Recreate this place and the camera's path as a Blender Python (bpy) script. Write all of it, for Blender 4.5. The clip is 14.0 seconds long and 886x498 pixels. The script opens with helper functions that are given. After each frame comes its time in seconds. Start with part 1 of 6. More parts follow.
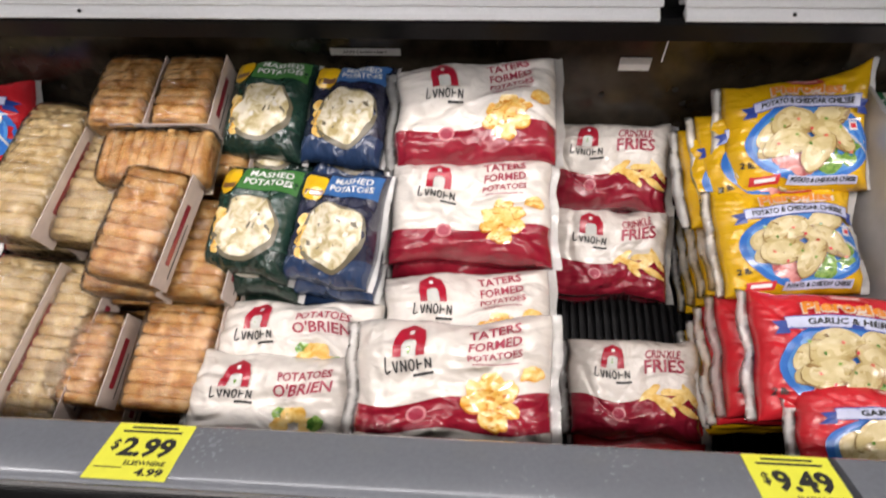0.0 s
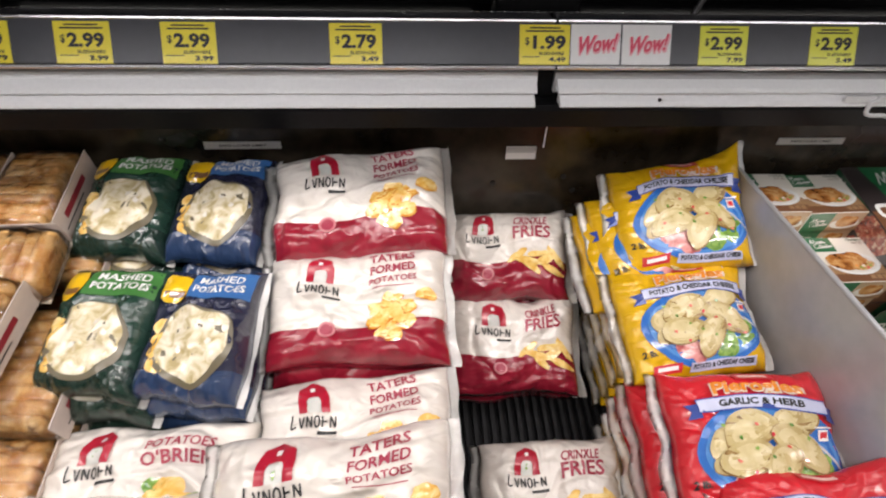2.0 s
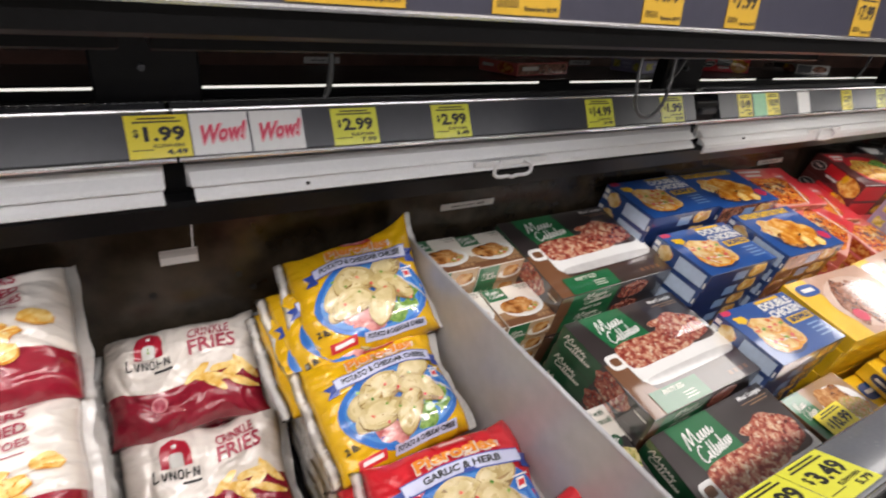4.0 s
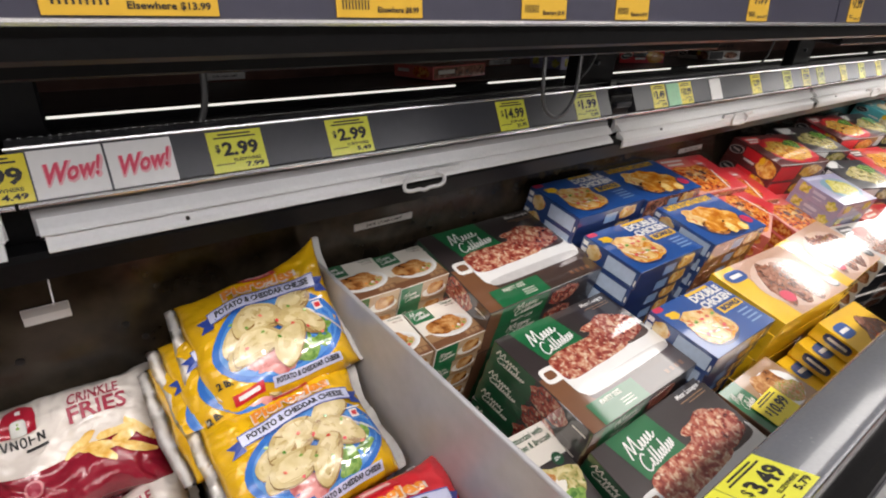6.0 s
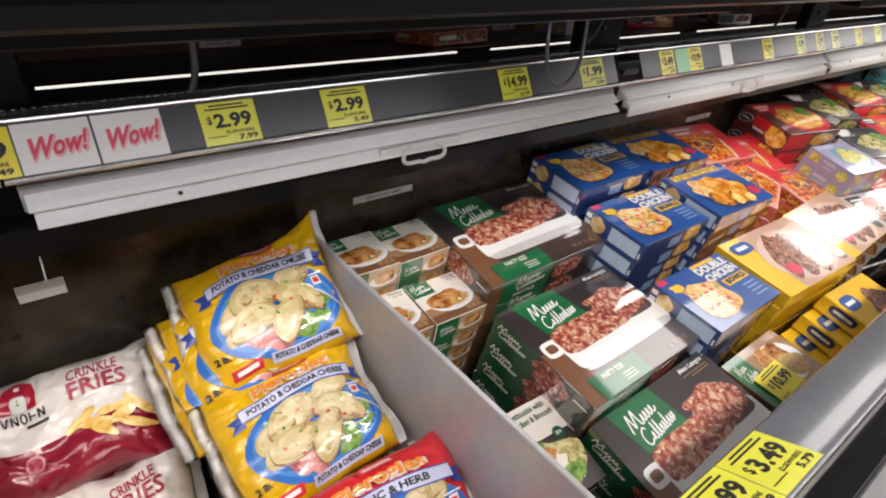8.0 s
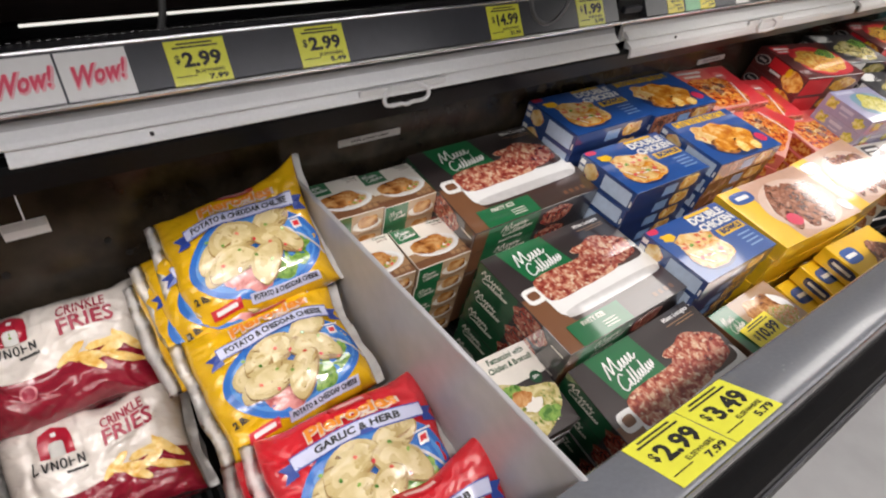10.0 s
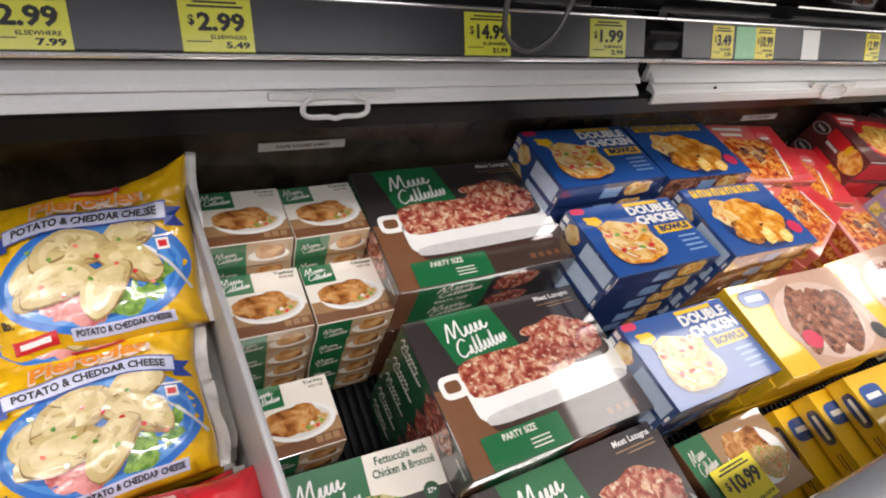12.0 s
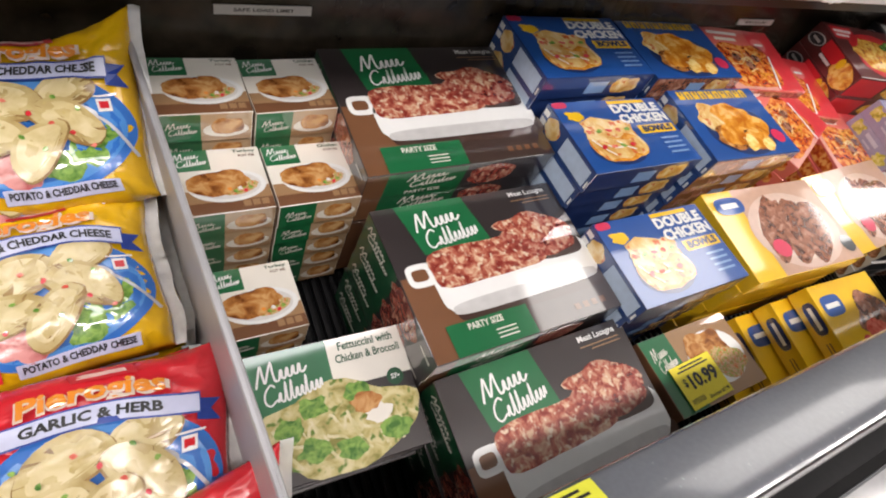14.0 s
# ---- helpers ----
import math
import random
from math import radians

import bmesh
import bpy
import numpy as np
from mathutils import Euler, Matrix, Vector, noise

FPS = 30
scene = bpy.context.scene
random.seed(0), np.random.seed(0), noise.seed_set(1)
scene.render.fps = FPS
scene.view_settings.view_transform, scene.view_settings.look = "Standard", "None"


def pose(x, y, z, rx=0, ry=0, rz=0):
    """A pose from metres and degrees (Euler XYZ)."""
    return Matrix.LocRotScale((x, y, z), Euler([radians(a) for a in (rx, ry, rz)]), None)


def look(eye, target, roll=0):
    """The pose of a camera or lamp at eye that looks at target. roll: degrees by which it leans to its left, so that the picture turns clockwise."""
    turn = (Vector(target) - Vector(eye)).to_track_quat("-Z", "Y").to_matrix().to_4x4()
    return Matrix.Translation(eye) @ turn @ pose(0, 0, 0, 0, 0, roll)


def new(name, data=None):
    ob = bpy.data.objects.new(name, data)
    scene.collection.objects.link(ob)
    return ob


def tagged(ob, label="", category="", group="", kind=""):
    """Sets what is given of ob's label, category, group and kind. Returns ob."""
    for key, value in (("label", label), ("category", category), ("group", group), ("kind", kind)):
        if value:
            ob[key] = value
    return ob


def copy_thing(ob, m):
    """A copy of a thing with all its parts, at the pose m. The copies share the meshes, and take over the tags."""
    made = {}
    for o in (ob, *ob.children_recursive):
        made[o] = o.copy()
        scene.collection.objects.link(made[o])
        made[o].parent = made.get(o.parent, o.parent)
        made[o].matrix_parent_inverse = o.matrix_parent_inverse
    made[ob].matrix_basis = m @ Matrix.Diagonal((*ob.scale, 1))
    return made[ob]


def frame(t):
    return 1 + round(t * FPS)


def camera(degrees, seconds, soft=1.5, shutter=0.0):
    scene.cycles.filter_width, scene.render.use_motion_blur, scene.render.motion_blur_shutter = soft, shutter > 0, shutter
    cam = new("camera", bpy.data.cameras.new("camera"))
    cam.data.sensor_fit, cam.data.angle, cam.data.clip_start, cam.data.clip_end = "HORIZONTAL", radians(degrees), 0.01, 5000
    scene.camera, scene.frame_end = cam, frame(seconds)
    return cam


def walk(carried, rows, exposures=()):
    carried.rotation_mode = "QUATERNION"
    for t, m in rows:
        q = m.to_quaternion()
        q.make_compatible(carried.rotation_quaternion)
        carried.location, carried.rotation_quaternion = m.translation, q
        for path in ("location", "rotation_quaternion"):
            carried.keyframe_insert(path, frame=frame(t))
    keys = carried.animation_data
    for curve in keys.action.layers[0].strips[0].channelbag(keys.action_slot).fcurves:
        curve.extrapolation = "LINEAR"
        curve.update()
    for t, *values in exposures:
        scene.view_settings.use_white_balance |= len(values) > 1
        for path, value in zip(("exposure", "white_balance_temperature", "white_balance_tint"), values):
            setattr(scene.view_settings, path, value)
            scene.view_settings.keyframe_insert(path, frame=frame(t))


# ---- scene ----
cam = camera(78.3, 14.0, soft=2.0, shutter=0.4)
PATH = [
    (0, (-0.393, -0.214, 1.416), (-0.506, 0.999, -0.17), -2.5),
    (0.5, (-0.411, -0.247, 1.374), (-0.506, 0.95, -0.226), -2.1),
    (1, (-0.383, -0.234, 1.38), (-0.412, 1.023, -0.176), -0.2),
    (1.5, (-0.325, -0.2, 1.373), (-0.28, 1.179, -0.074), 1.3),
    (2, (-0.318, -0.174, 1.337), (-0.179, 1.324, 0.019), 2.3),
    (2.5, (-0.316, -0.173, 1.312), (-0.021, 1.376, 0.081), 3.9),
    (3, (-0.277, -0.162, 1.307), (0.279, 1.388, 0.171), 6.5),
    (3.5, (-0.191, -0.159, 1.292), (0.598, 1.351, 0.245), 7.7),
    (4, (-0.142, -0.15, 1.309), (0.827, 1.29, 0.315), 8.0),
    (4.2, (-0.127, -0.152, 1.303), (0.892, 1.279, 0.346), 7.7),
    (6.5, (-0.029, -0.109, 1.307), (1.096, 1.227, 0.333), 5.7),
    (7, (-0.023, -0.105, 1.308), (1.098, 1.22, 0.314), 5.8),
    (9.3, (-0.024, -0.109, 1.298), (1.03, 1.156, 0.163), 4.6),
    (9.5, (-0.008, -0.131, 1.301), (1.075, 1.114, 0.171), 5.4),
    (10, (0.034, -0.145, 1.305), (1.005, 1.102, 0.079), 5.3),
    (10.5, (0.132, -0.116, 1.288), (1.047, 1.089, -0.021), 7.9),
    (11, (0.259, -0.058, 1.272), (1.13, 1.181, -0.034), 10.2),
    (11.5, (0.311, -0.012, 1.268), (1.17, 1.239, -0.034), 12.8),
    (12, (0.308, -0.015, 1.287), (1.192, 1.238, 0.004), 15.0),
    (12.5, (0.308, -0.022, 1.287), (1.196, 1.17, -0.051), 17.0),
    (13, (0.327, -0.024, 1.247), (1.225, 1.079, -0.159), 19.3),
    (13.5, (0.334, -0.028, 1.227), (1.244, 1.008, -0.221), 21.3),
    (14, (0.325, -0.032, 1.225), (1.24, 0.982, -0.236), 22.0),
]
walk(cam, [(t, look(eye, target, roll)) for t, eye, target, roll in PATH])

# ---- world, light, exposure ----
world = bpy.data.worlds.new("store_world")
scene.world = world
world.use_nodes = True
world.node_tree.nodes["Background"].inputs[0].default_value = (0.8, 0.85, 0.9, 1)
world.node_tree.nodes["Background"].inputs[1].default_value = 0.05
scene.view_settings.exposure = 0.0


def area_lamp(name, place, size_x, size_y, watts, color=(1, 1, 1), turn=(0, 0, 0)):
    data = bpy.data.lights.new(name, "AREA")
    data.shape, data.size, data.size_y, data.energy, data.color = "RECTANGLE", size_x, size_y, watts, color
    ob = new(name, data)
    ob.matrix_basis = pose(*place, *turn)
    return ob


# ceiling rows over the aisle, and the lit panels under the upper shelf of the further bays
WARM = (1.0, 0.91, 0.88)
for lx in (-2.6, 0.0, 2.6, 5.2):
    area_lamp("ceiling_lamp", (lx, -1.1, 3.13), 2.2, 0.3, 52, WARM)
for x, long, power in ((1.69, 0.84, 2.4), (3.03, 1.06, 4.4), (4.25, 1.06, 5.2), (5.47, 1.06, 5.2)):
    area_lamp("case_lamp", (x, 0.38, 1.205), long, 0.24, power, (1.0, 0.95, 0.91))
for x, power in ((-1.73, 3.0), (-0.6, 2.0), (0.36, 1.5)):
    area_lamp("case_tube", (x, 0.37, 1.205), 0.92, 0.09, power, (1.0, 0.96, 0.98))


# ---- materials ----
MATS = {}


def tree_of(name):
    m = bpy.data.materials.new(name)
    m.use_nodes = True
    return m, m.node_tree, m.node_tree.nodes["Principled BSDF"]


def ramp_node(nt, stops):
    r = nt.nodes.new("ShaderNodeValToRGB")
    while len(r.color_ramp.elements) < len(stops):
        r.color_ramp.elements.new(0.5)
    for e, (p, c) in zip(r.color_ramp.elements, stops):
        e.position, e.color = p, (*c, 1)
    return r


def mat(name, color, rough=0.5, metal=0.0, grain=60.0, amount=0.12, bump=0.0, coat=0.0, big=6.0, shine=0.5):
    """Plain surface with a fine grain and a broad, faint unevenness."""
    if name in MATS:
        return MATS[name]
    m, nt, b = tree_of(name)
    co = nt.nodes.new("ShaderNodeTexCoord")
    fine, broad = nt.nodes.new("ShaderNodeTexNoise"), nt.nodes.new("ShaderNodeTexNoise")
    fine.inputs["Scale"].default_value, broad.inputs["Scale"].default_value = grain, big
    fine.inputs["Detail"].default_value = 4
    add = nt.nodes.new("ShaderNodeMath")
    add.operation = "ADD"
    for n in (fine, broad):
        nt.links.new(co.outputs["Object"], n.inputs["Vector"])
    nt.links.new(fine.outputs[0], add.inputs[0])
    nt.links.new(broad.outputs[0], add.inputs[1])
    lo, hi = [tuple(max(0, c * (1 + s * amount)) for c in color) for s in (-1, 1)]
    r = ramp_node(nt, [(0.3, lo), (0.7, hi)])
    half = nt.nodes.new("ShaderNodeMath")
    half.operation, half.inputs[1].default_value = "MULTIPLY", 0.5
    nt.links.new(add.outputs[0], half.inputs[0])
    nt.links.new(half.outputs[0], r.inputs[0])
    nt.links.new(r.outputs[0], b.inputs["Base Color"])
    rr = nt.nodes.new("ShaderNodeMapRange")
    rr.inputs[3].default_value, rr.inputs[4].default_value = max(0.02, rough * 0.8), min(1, rough * 1.2)
    nt.links.new(half.outputs[0], rr.inputs[0])
    nt.links.new(rr.outputs[0], b.inputs["Roughness"])
    b.inputs["Metallic"].default_value = metal
    b.inputs["Specular IOR Level"].default_value = shine
    b.inputs["Coat Weight"].default_value = coat
    b.inputs["Coat Roughness"].default_value = 0.07
    b.inputs["Coat IOR"].default_value = 2.1 if coat > 0.8 else 1.5
    if bump:
        bp = nt.nodes.new("ShaderNodeBump")
        bp.inputs["Strength"].default_value, bp.inputs["Distance"].default_value = bump, 0.002
        nt.links.new(fine.outputs[0], bp.inputs["Height"])
        nt.links.new(bp.outputs[0], b.inputs["Normal"])
    MATS[name] = m
    return m


def food(name, stops, scale=90.0, rough=0.3, second=None, dots=220.0, share=0.2, coat=0.9, loose=0.0):
    """Printed food: mottled colours from noise, with flecks of a second colour."""
    if name in MATS:
        return MATS[name]
    m, nt, b = tree_of(name)
    co = nt.nodes.new("ShaderNodeTexCoord")
    n = nt.nodes.new("ShaderNodeTexNoise")
    n.inputs["Scale"].default_value, n.inputs["Detail"].default_value, n.inputs["Distortion"].default_value = scale, 5, 0.6
    nt.links.new(co.outputs["Object"], n.inputs["Vector"])
    r = ramp_node(nt, stops)
    nt.links.new(n.outputs[0], r.inputs[0])
    out = r.outputs[0]
    if second:
        v = nt.nodes.new("ShaderNodeTexNoise")
        v.inputs["Scale"].default_value, v.inputs["Detail"].default_value = dots, 1
        nt.links.new(co.outputs["Object"], v.inputs["Vector"])
        t = ramp_node(nt, [(1 - share - 0.12, (0, 0, 0)), (1 - share, (1, 1, 1))])
        nt.links.new(v.outputs[0], t.inputs[0])
        mix = nt.nodes.new("ShaderNodeMix")
        mix.data_type = "RGBA"
        nt.links.new(t.outputs[0], mix.inputs[0])
        nt.links.new(out, mix.inputs[6])
        mix.inputs[7].default_value = (*second, 1)
        out = mix.outputs[2]
    if loose:
        oi, mr, mul = nt.nodes.new("ShaderNodeObjectInfo"), nt.nodes.new("ShaderNodeMapRange"), nt.nodes.new("ShaderNodeVectorMath")
        mul.operation = "MULTIPLY"
        mr.inputs[3].default_value, mr.inputs[4].default_value = 1 - loose, 1 + loose * 0.5
        nt.links.new(oi.outputs["Random"], mr.inputs[0])
        nt.links.new(out, mul.inputs[0])
        nt.links.new(mr.outputs[0], mul.inputs[1])
        out = mul.outputs[0]
        wide, bp = nt.nodes.new("ShaderNodeTexNoise"), nt.nodes.new("ShaderNodeBump")
        wide.inputs["Scale"].default_value, wide.inputs["Detail"].default_value = 160, 3
        nt.links.new(co.outputs["Object"], wide.inputs["Vector"])
        nt.links.new(wide.outputs[0], bp.inputs["Height"])
        bp.inputs["Strength"].default_value, bp.inputs["Distance"].default_value = 0.3, 0.002
        nt.links.new(bp.outputs[0], b.inputs["Normal"])
    nt.links.new(out, b.inputs["Base Color"])
    b.inputs["Roughness"].default_value = rough
    b.inputs["Coat Weight"].default_value, b.inputs["Coat Roughness"].default_value = coat, 0.07
    b.inputs["Coat IOR"].default_value = 2.1 if coat > 0.8 else 1.5
    MATS[name] = m
    return m


def print_mat(name, color, rough=0.3, coat=0.9):
    """Ink on glossy board or film."""
    return mat(name, color, rough, 0, 25.0, 0.07, 0.0, coat, 9.0)


def emitter(name, color, power):
    m, nt, b = tree_of(name)
    b.inputs["Base Color"].default_value = (*color, 1)
    b.inputs["Emission Color"].default_value, b.inputs["Emission Strength"].default_value = (*color, 1), power
    return m


def film_mat():
    m, nt, b = tree_of("clear_film")
    g, t, mx = nt.nodes.new("ShaderNodeBsdfGlossy"), nt.nodes.new("ShaderNodeBsdfTransparent"), nt.nodes.new("ShaderNodeMixShader")
    g.inputs["Roughness"].default_value = 0.12
    co, n, bp = nt.nodes.new("ShaderNodeTexCoord"), nt.nodes.new("ShaderNodeTexNoise"), nt.nodes.new("ShaderNodeBump")
    n.inputs["Scale"].default_value, n.inputs["Detail"].default_value = 45, 3
    nt.links.new(co.outputs["Object"], n.inputs["Vector"])
    nt.links.new(n.outputs[0], bp.inputs["Height"])
    bp.inputs["Strength"].default_value, bp.inputs["Distance"].default_value = 0.9, 0.02
    nt.links.new(bp.outputs[0], g.inputs["Normal"])
    lw = nt.nodes.new("ShaderNodeFresnel")
    lw.inputs[0].default_value = 1.5
    nt.links.new(bp.outputs[0], lw.inputs["Normal"])
    ad = nt.nodes.new("ShaderNodeMath")
    ad.operation, ad.inputs[1].default_value = "ADD", 0.05
    nt.links.new(lw.outputs[0], ad.inputs[0])
    nt.links.new(ad.outputs[0], mx.inputs[0])
    nt.links.new(t.outputs[0], mx.inputs[1])
    nt.links.new(g.outputs[0], mx.inputs[2])
    nt.links.new(mx.outputs[0], nt.nodes["Material Output"].inputs[0])
    return m


def bag_mat(name, ground, band, edge, wave=0.03, white_from=2.0):
    """Bag film: the ground colour, and below a wavy line the band, by the bag's own across-and-down coordinates."""
    m, nt, b = tree_of(name)
    uv, sep = nt.nodes.new("ShaderNodeUVMap"), nt.nodes.new("ShaderNodeSeparateXYZ")
    uv.uv_map = "print"
    nt.links.new(uv.outputs[0], sep.inputs[0])

    def op(kind, a, c):
        o = nt.nodes.new("ShaderNodeMath")
        o.operation = kind
        for k, s in enumerate((a, c)):
            if isinstance(s, (int, float)):
                o.inputs[k].default_value = s
            else:
                nt.links.new(s, o.inputs[k])
        return o.outputs[0]

    line = op("ADD", edge, op("MULTIPLY", op("SINE", op("MULTIPLY", sep.outputs[0], 5.2), 0), wave))
    on = op("GREATER_THAN", sep.outputs[1], line)
    off = op("LESS_THAN", sep.outputs[1], white_from)
    mask = op("MULTIPLY", on, off)
    n = nt.nodes.new("ShaderNodeTexNoise")
    n.inputs["Scale"].default_value, n.inputs["Detail"].default_value = 9, 4
    nt.links.new(uv.outputs[0], n.inputs["Vector"])
    ga = ramp_node(nt, [(0.3, tuple(c * 0.9 for c in ground)), (0.7, ground)])
    gb = ramp_node(nt, [(0.3, tuple(c * 0.75 for c in band)), (0.7, band)])
    mix = nt.nodes.new("ShaderNodeMix")
    mix.data_type = "RGBA"
    nt.links.new(n.outputs[0], ga.inputs[0])
    nt.links.new(n.outputs[0], gb.inputs[0])
    nt.links.new(mask, mix.inputs[0])
    nt.links.new(ga.outputs[0], mix.inputs[6])
    nt.links.new(gb.outputs[0], mix.inputs[7])
    nt.links.new(mix.outputs[2], b.inputs["Base Color"])
    b.inputs["Roughness"].default_value = 0.27
    b.inputs["Coat Weight"].default_value, b.inputs["Coat Roughness"].default_value = 0.55, 0.1
    bp, w = nt.nodes.new("ShaderNodeBump"), nt.nodes.new("ShaderNodeTexNoise")
    w.noise_type = "RIDGED_MULTIFRACTAL"
    w.inputs["Scale"].default_value, w.inputs["Detail"].default_value, w.inputs["Distortion"].default_value = 3.8, 4, 1.1
    nt.links.new(uv.outputs[0], w.inputs["Vector"])
    nt.links.new(w.outputs[0], bp.inputs["Height"])
    bp.inputs["Strength"].default_value, bp.inputs["Distance"].default_value = 0.8, 0.016
    cr, b2 = nt.nodes.new("ShaderNodeTexNoise"), nt.nodes.new("ShaderNodeBump")
    cr.noise_type = "RIDGED_MULTIFRACTAL"
    cr.inputs["Scale"].default_value, cr.inputs["Detail"].default_value, cr.inputs["Distortion"].default_value = 9.0, 3, 1.6
    nt.links.new(uv.outputs[0], cr.inputs["Vector"])
    nt.links.new(cr.outputs[0], b2.inputs["Height"])
    nt.links.new(bp.outputs[0], b2.inputs["Normal"])
    b2.inputs["Strength"].default_value, b2.inputs["Distance"].default_value = 0.45, 0.005
    nt.links.new(b2.outputs[0], b.inputs["Normal"])
    return m


BLACK = mat("black_enamel", (0.006, 0.006, 0.0065), 0.3, 0, 120, 0.3, 0.05, shine=0.12)
BLACK_DULL = mat("black_plastic", (0.01, 0.01, 0.0105), 0.5, 0, 90, 0.3, 0.1, shine=0.2)
GREY_RAIL = mat("grey_rail_plastic", (0.04, 0.042, 0.05), 0.35, 0, 70, 0.12)
LIP_GREY = mat("grey_bumper_plastic", (0.152, 0.162, 0.182), 0.26, 0, 160, 0.1, 0.04, 0.8, 6.0, 0.9)
STEEL = mat("brushed_edge", (0.62, 0.62, 0.63), 0.25, 0.9, 200, 0.08)
PALE_PANEL = mat("pale_grey_panel", (0.42, 0.42, 0.43), 0.38, 0.3, 40, 0.1, 0.02)
BLIND_WHITE = mat("white_blind", (0.88, 0.88, 0.88), 0.3, 0, 150, 0.05, 0, 0.5)
PLASTIC_WHITE = mat("white_plastic", (0.75, 0.75, 0.75), 0.4, 0, 80, 0.06)
YELLOW_TAG = mat("yellow_tag_card", (0.78, 0.66, 0.03), 0.4, 0, 60, 0.06, 0, 0.2)
OCHRE_TAG = mat("ochre_tag_card", (0.62, 0.38, 0.03), 0.45, 0, 60, 0.08)
LIME_TAG = mat("lime_tag_card", (0.72, 0.72, 0.06), 0.4, 0, 60, 0.06, 0, 0.2)
WHITE_CARD = mat("white_card", (0.78, 0.77, 0.76), 0.45, 0, 60, 0.05)
INK = mat("black_ink", (0.015, 0.015, 0.015), 0.5)
INK_RED = mat("pink_red_ink", (0.7, 0.06, 0.12), 0.45)
GREEN = print_mat("green_ink", (0.012, 0.13, 0.045))
GREEN_DARK = print_mat("dark_green_ink", (0.01, 0.075, 0.03))
CHARCOAL = print_mat("charcoal_ink", (0.034, 0.027, 0.027))
BROWN = print_mat("brown_ink", (0.17, 0.075, 0.035))
TAN = print_mat("tan_ink", (0.34, 0.2, 0.1))
CREAM = print_mat("cream_ink", (0.78, 0.74, 0.66))
WHITE = print_mat("white_ink", (0.8, 0.8, 0.78))
BLUE = print_mat("blue_ink", (0.014, 0.075, 0.3))
BLUE_DARK = print_mat("navy_ink", (0.012, 0.03, 0.12))
BLUE_LIGHT = print_mat("light_blue_ink", (0.22, 0.36, 0.6))
YELLOW = print_mat("yellow_ink", (0.82, 0.5, 0.01))
RED = print_mat("red_ink", (0.6, 0.02, 0.03))
PINK = print_mat("pink_red_print", (0.62, 0.03, 0.09))
MAROON = print_mat("maroon_ink", (0.3, 0.015, 0.03))
ORANGE = print_mat("orange_ink", (0.75, 0.25, 0.02))
SALMON = print_mat("salmon_ink", (0.62, 0.12, 0.1))
GRAPHITE = print_mat("black_print", (0.025, 0.025, 0.03))
TEAL = print_mat("teal_ink", (0.1, 0.45, 0.5))
LASAGNA = food("lasagna_print", [(0.38, (0.22, 0.03, 0.022)), (0.52, (0.42, 0.12, 0.075)), (0.66, (0.66, 0.42, 0.27))], 75, 0.25, (0.7, 0.53, 0.37), 95, 0.31)
LASAGNA_DARK = food("lasagna_cut_print", [(0.36, (0.15, 0.02, 0.016)), (0.52, (0.33, 0.07, 0.05)), (0.66, (0.5, 0.25, 0.17))], 75, 0.25, (0.55, 0.34, 0.24), 95, 0.32)
CRUST = food("pie_crust_print", [(0.34, (0.17, 0.05, 0.012)), (0.5, (0.44, 0.18, 0.045)), (0.66, (0.68, 0.4, 0.16))], 48, 0.25)
FILLING = food("pie_filling_print", [(0.36, (0.42, 0.2, 0.05)), (0.5, (0.68, 0.5, 0.28)), (0.62, (0.62, 0.16, 0.04))], 170, 0.25, (0.25, 0.36, 0.05), 260, 0.36)
PASTA = food("pasta_print", [(0.35, (0.24, 0.22, 0.05)), (0.48, (0.5, 0.42, 0.16)), (0.62, (0.66, 0.58, 0.31))], 45, 0.25, (0.12, 0.2, 0.03), 90, 0.3)
NOODLE_PALE = food("pale_noodle_print", [(0.35, (0.55, 0.48, 0.22)), (0.6, (0.72, 0.65, 0.4))], 60, 0.25)
DUMPLING = food("dumpling_print", [(0.3, (0.36, 0.26, 0.1)), (0.5, (0.48, 0.38, 0.17)), (0.7, (0.57, 0.47, 0.25))], 24, 0.25, (0.46, 0.36, 0.14), 150, 0.24, coat=0.3)
DUMPLING_LIGHT = food("dumpling_light_print", [(0.3, (0.48, 0.38, 0.17)), (0.6, (0.64, 0.54, 0.31))], 30, 0.25, coat=0.3)
DUMPLING_SHADE = food("dumpling_edge_print", [(0.35, (0.16, 0.09, 0.03)), (0.6, (0.3, 0.19, 0.07))], 40, 0.25, coat=0.3)
HAM = food("ham_print", [(0.35, (0.42, 0.1, 0.1)), (0.6, (0.66, 0.3, 0.28))], 60, 0.25, (0.72, 0.5, 0.45), 90, 0.25, coat=0.3)
LEAF = food("leaf_print", [(0.35, (0.05, 0.16, 0.02)), (0.6, (0.25, 0.42, 0.08))], 90, 0.25)
PINK_FOOD = food("tomato_print", [(0.35, (0.5, 0.06, 0.04)), (0.6, (0.7, 0.2, 0.14))], 90, 0.25, coat=0.3)
FRIED = food("fried_print", [(0.35, (0.48, 0.14, 0.01)), (0.52, (0.72, 0.3, 0.03)), (0.66, (0.84, 0.5, 0.14))], 36, 0.25)
NOODLE = food("noodle_print", [(0.35, (0.6, 0.3, 0.07)), (0.5, (0.76, 0.5, 0.18)), (0.66, (0.84, 0.68, 0.38))], 34, 0.25, (0.62, 0.12, 0.03), 70, 0.28)
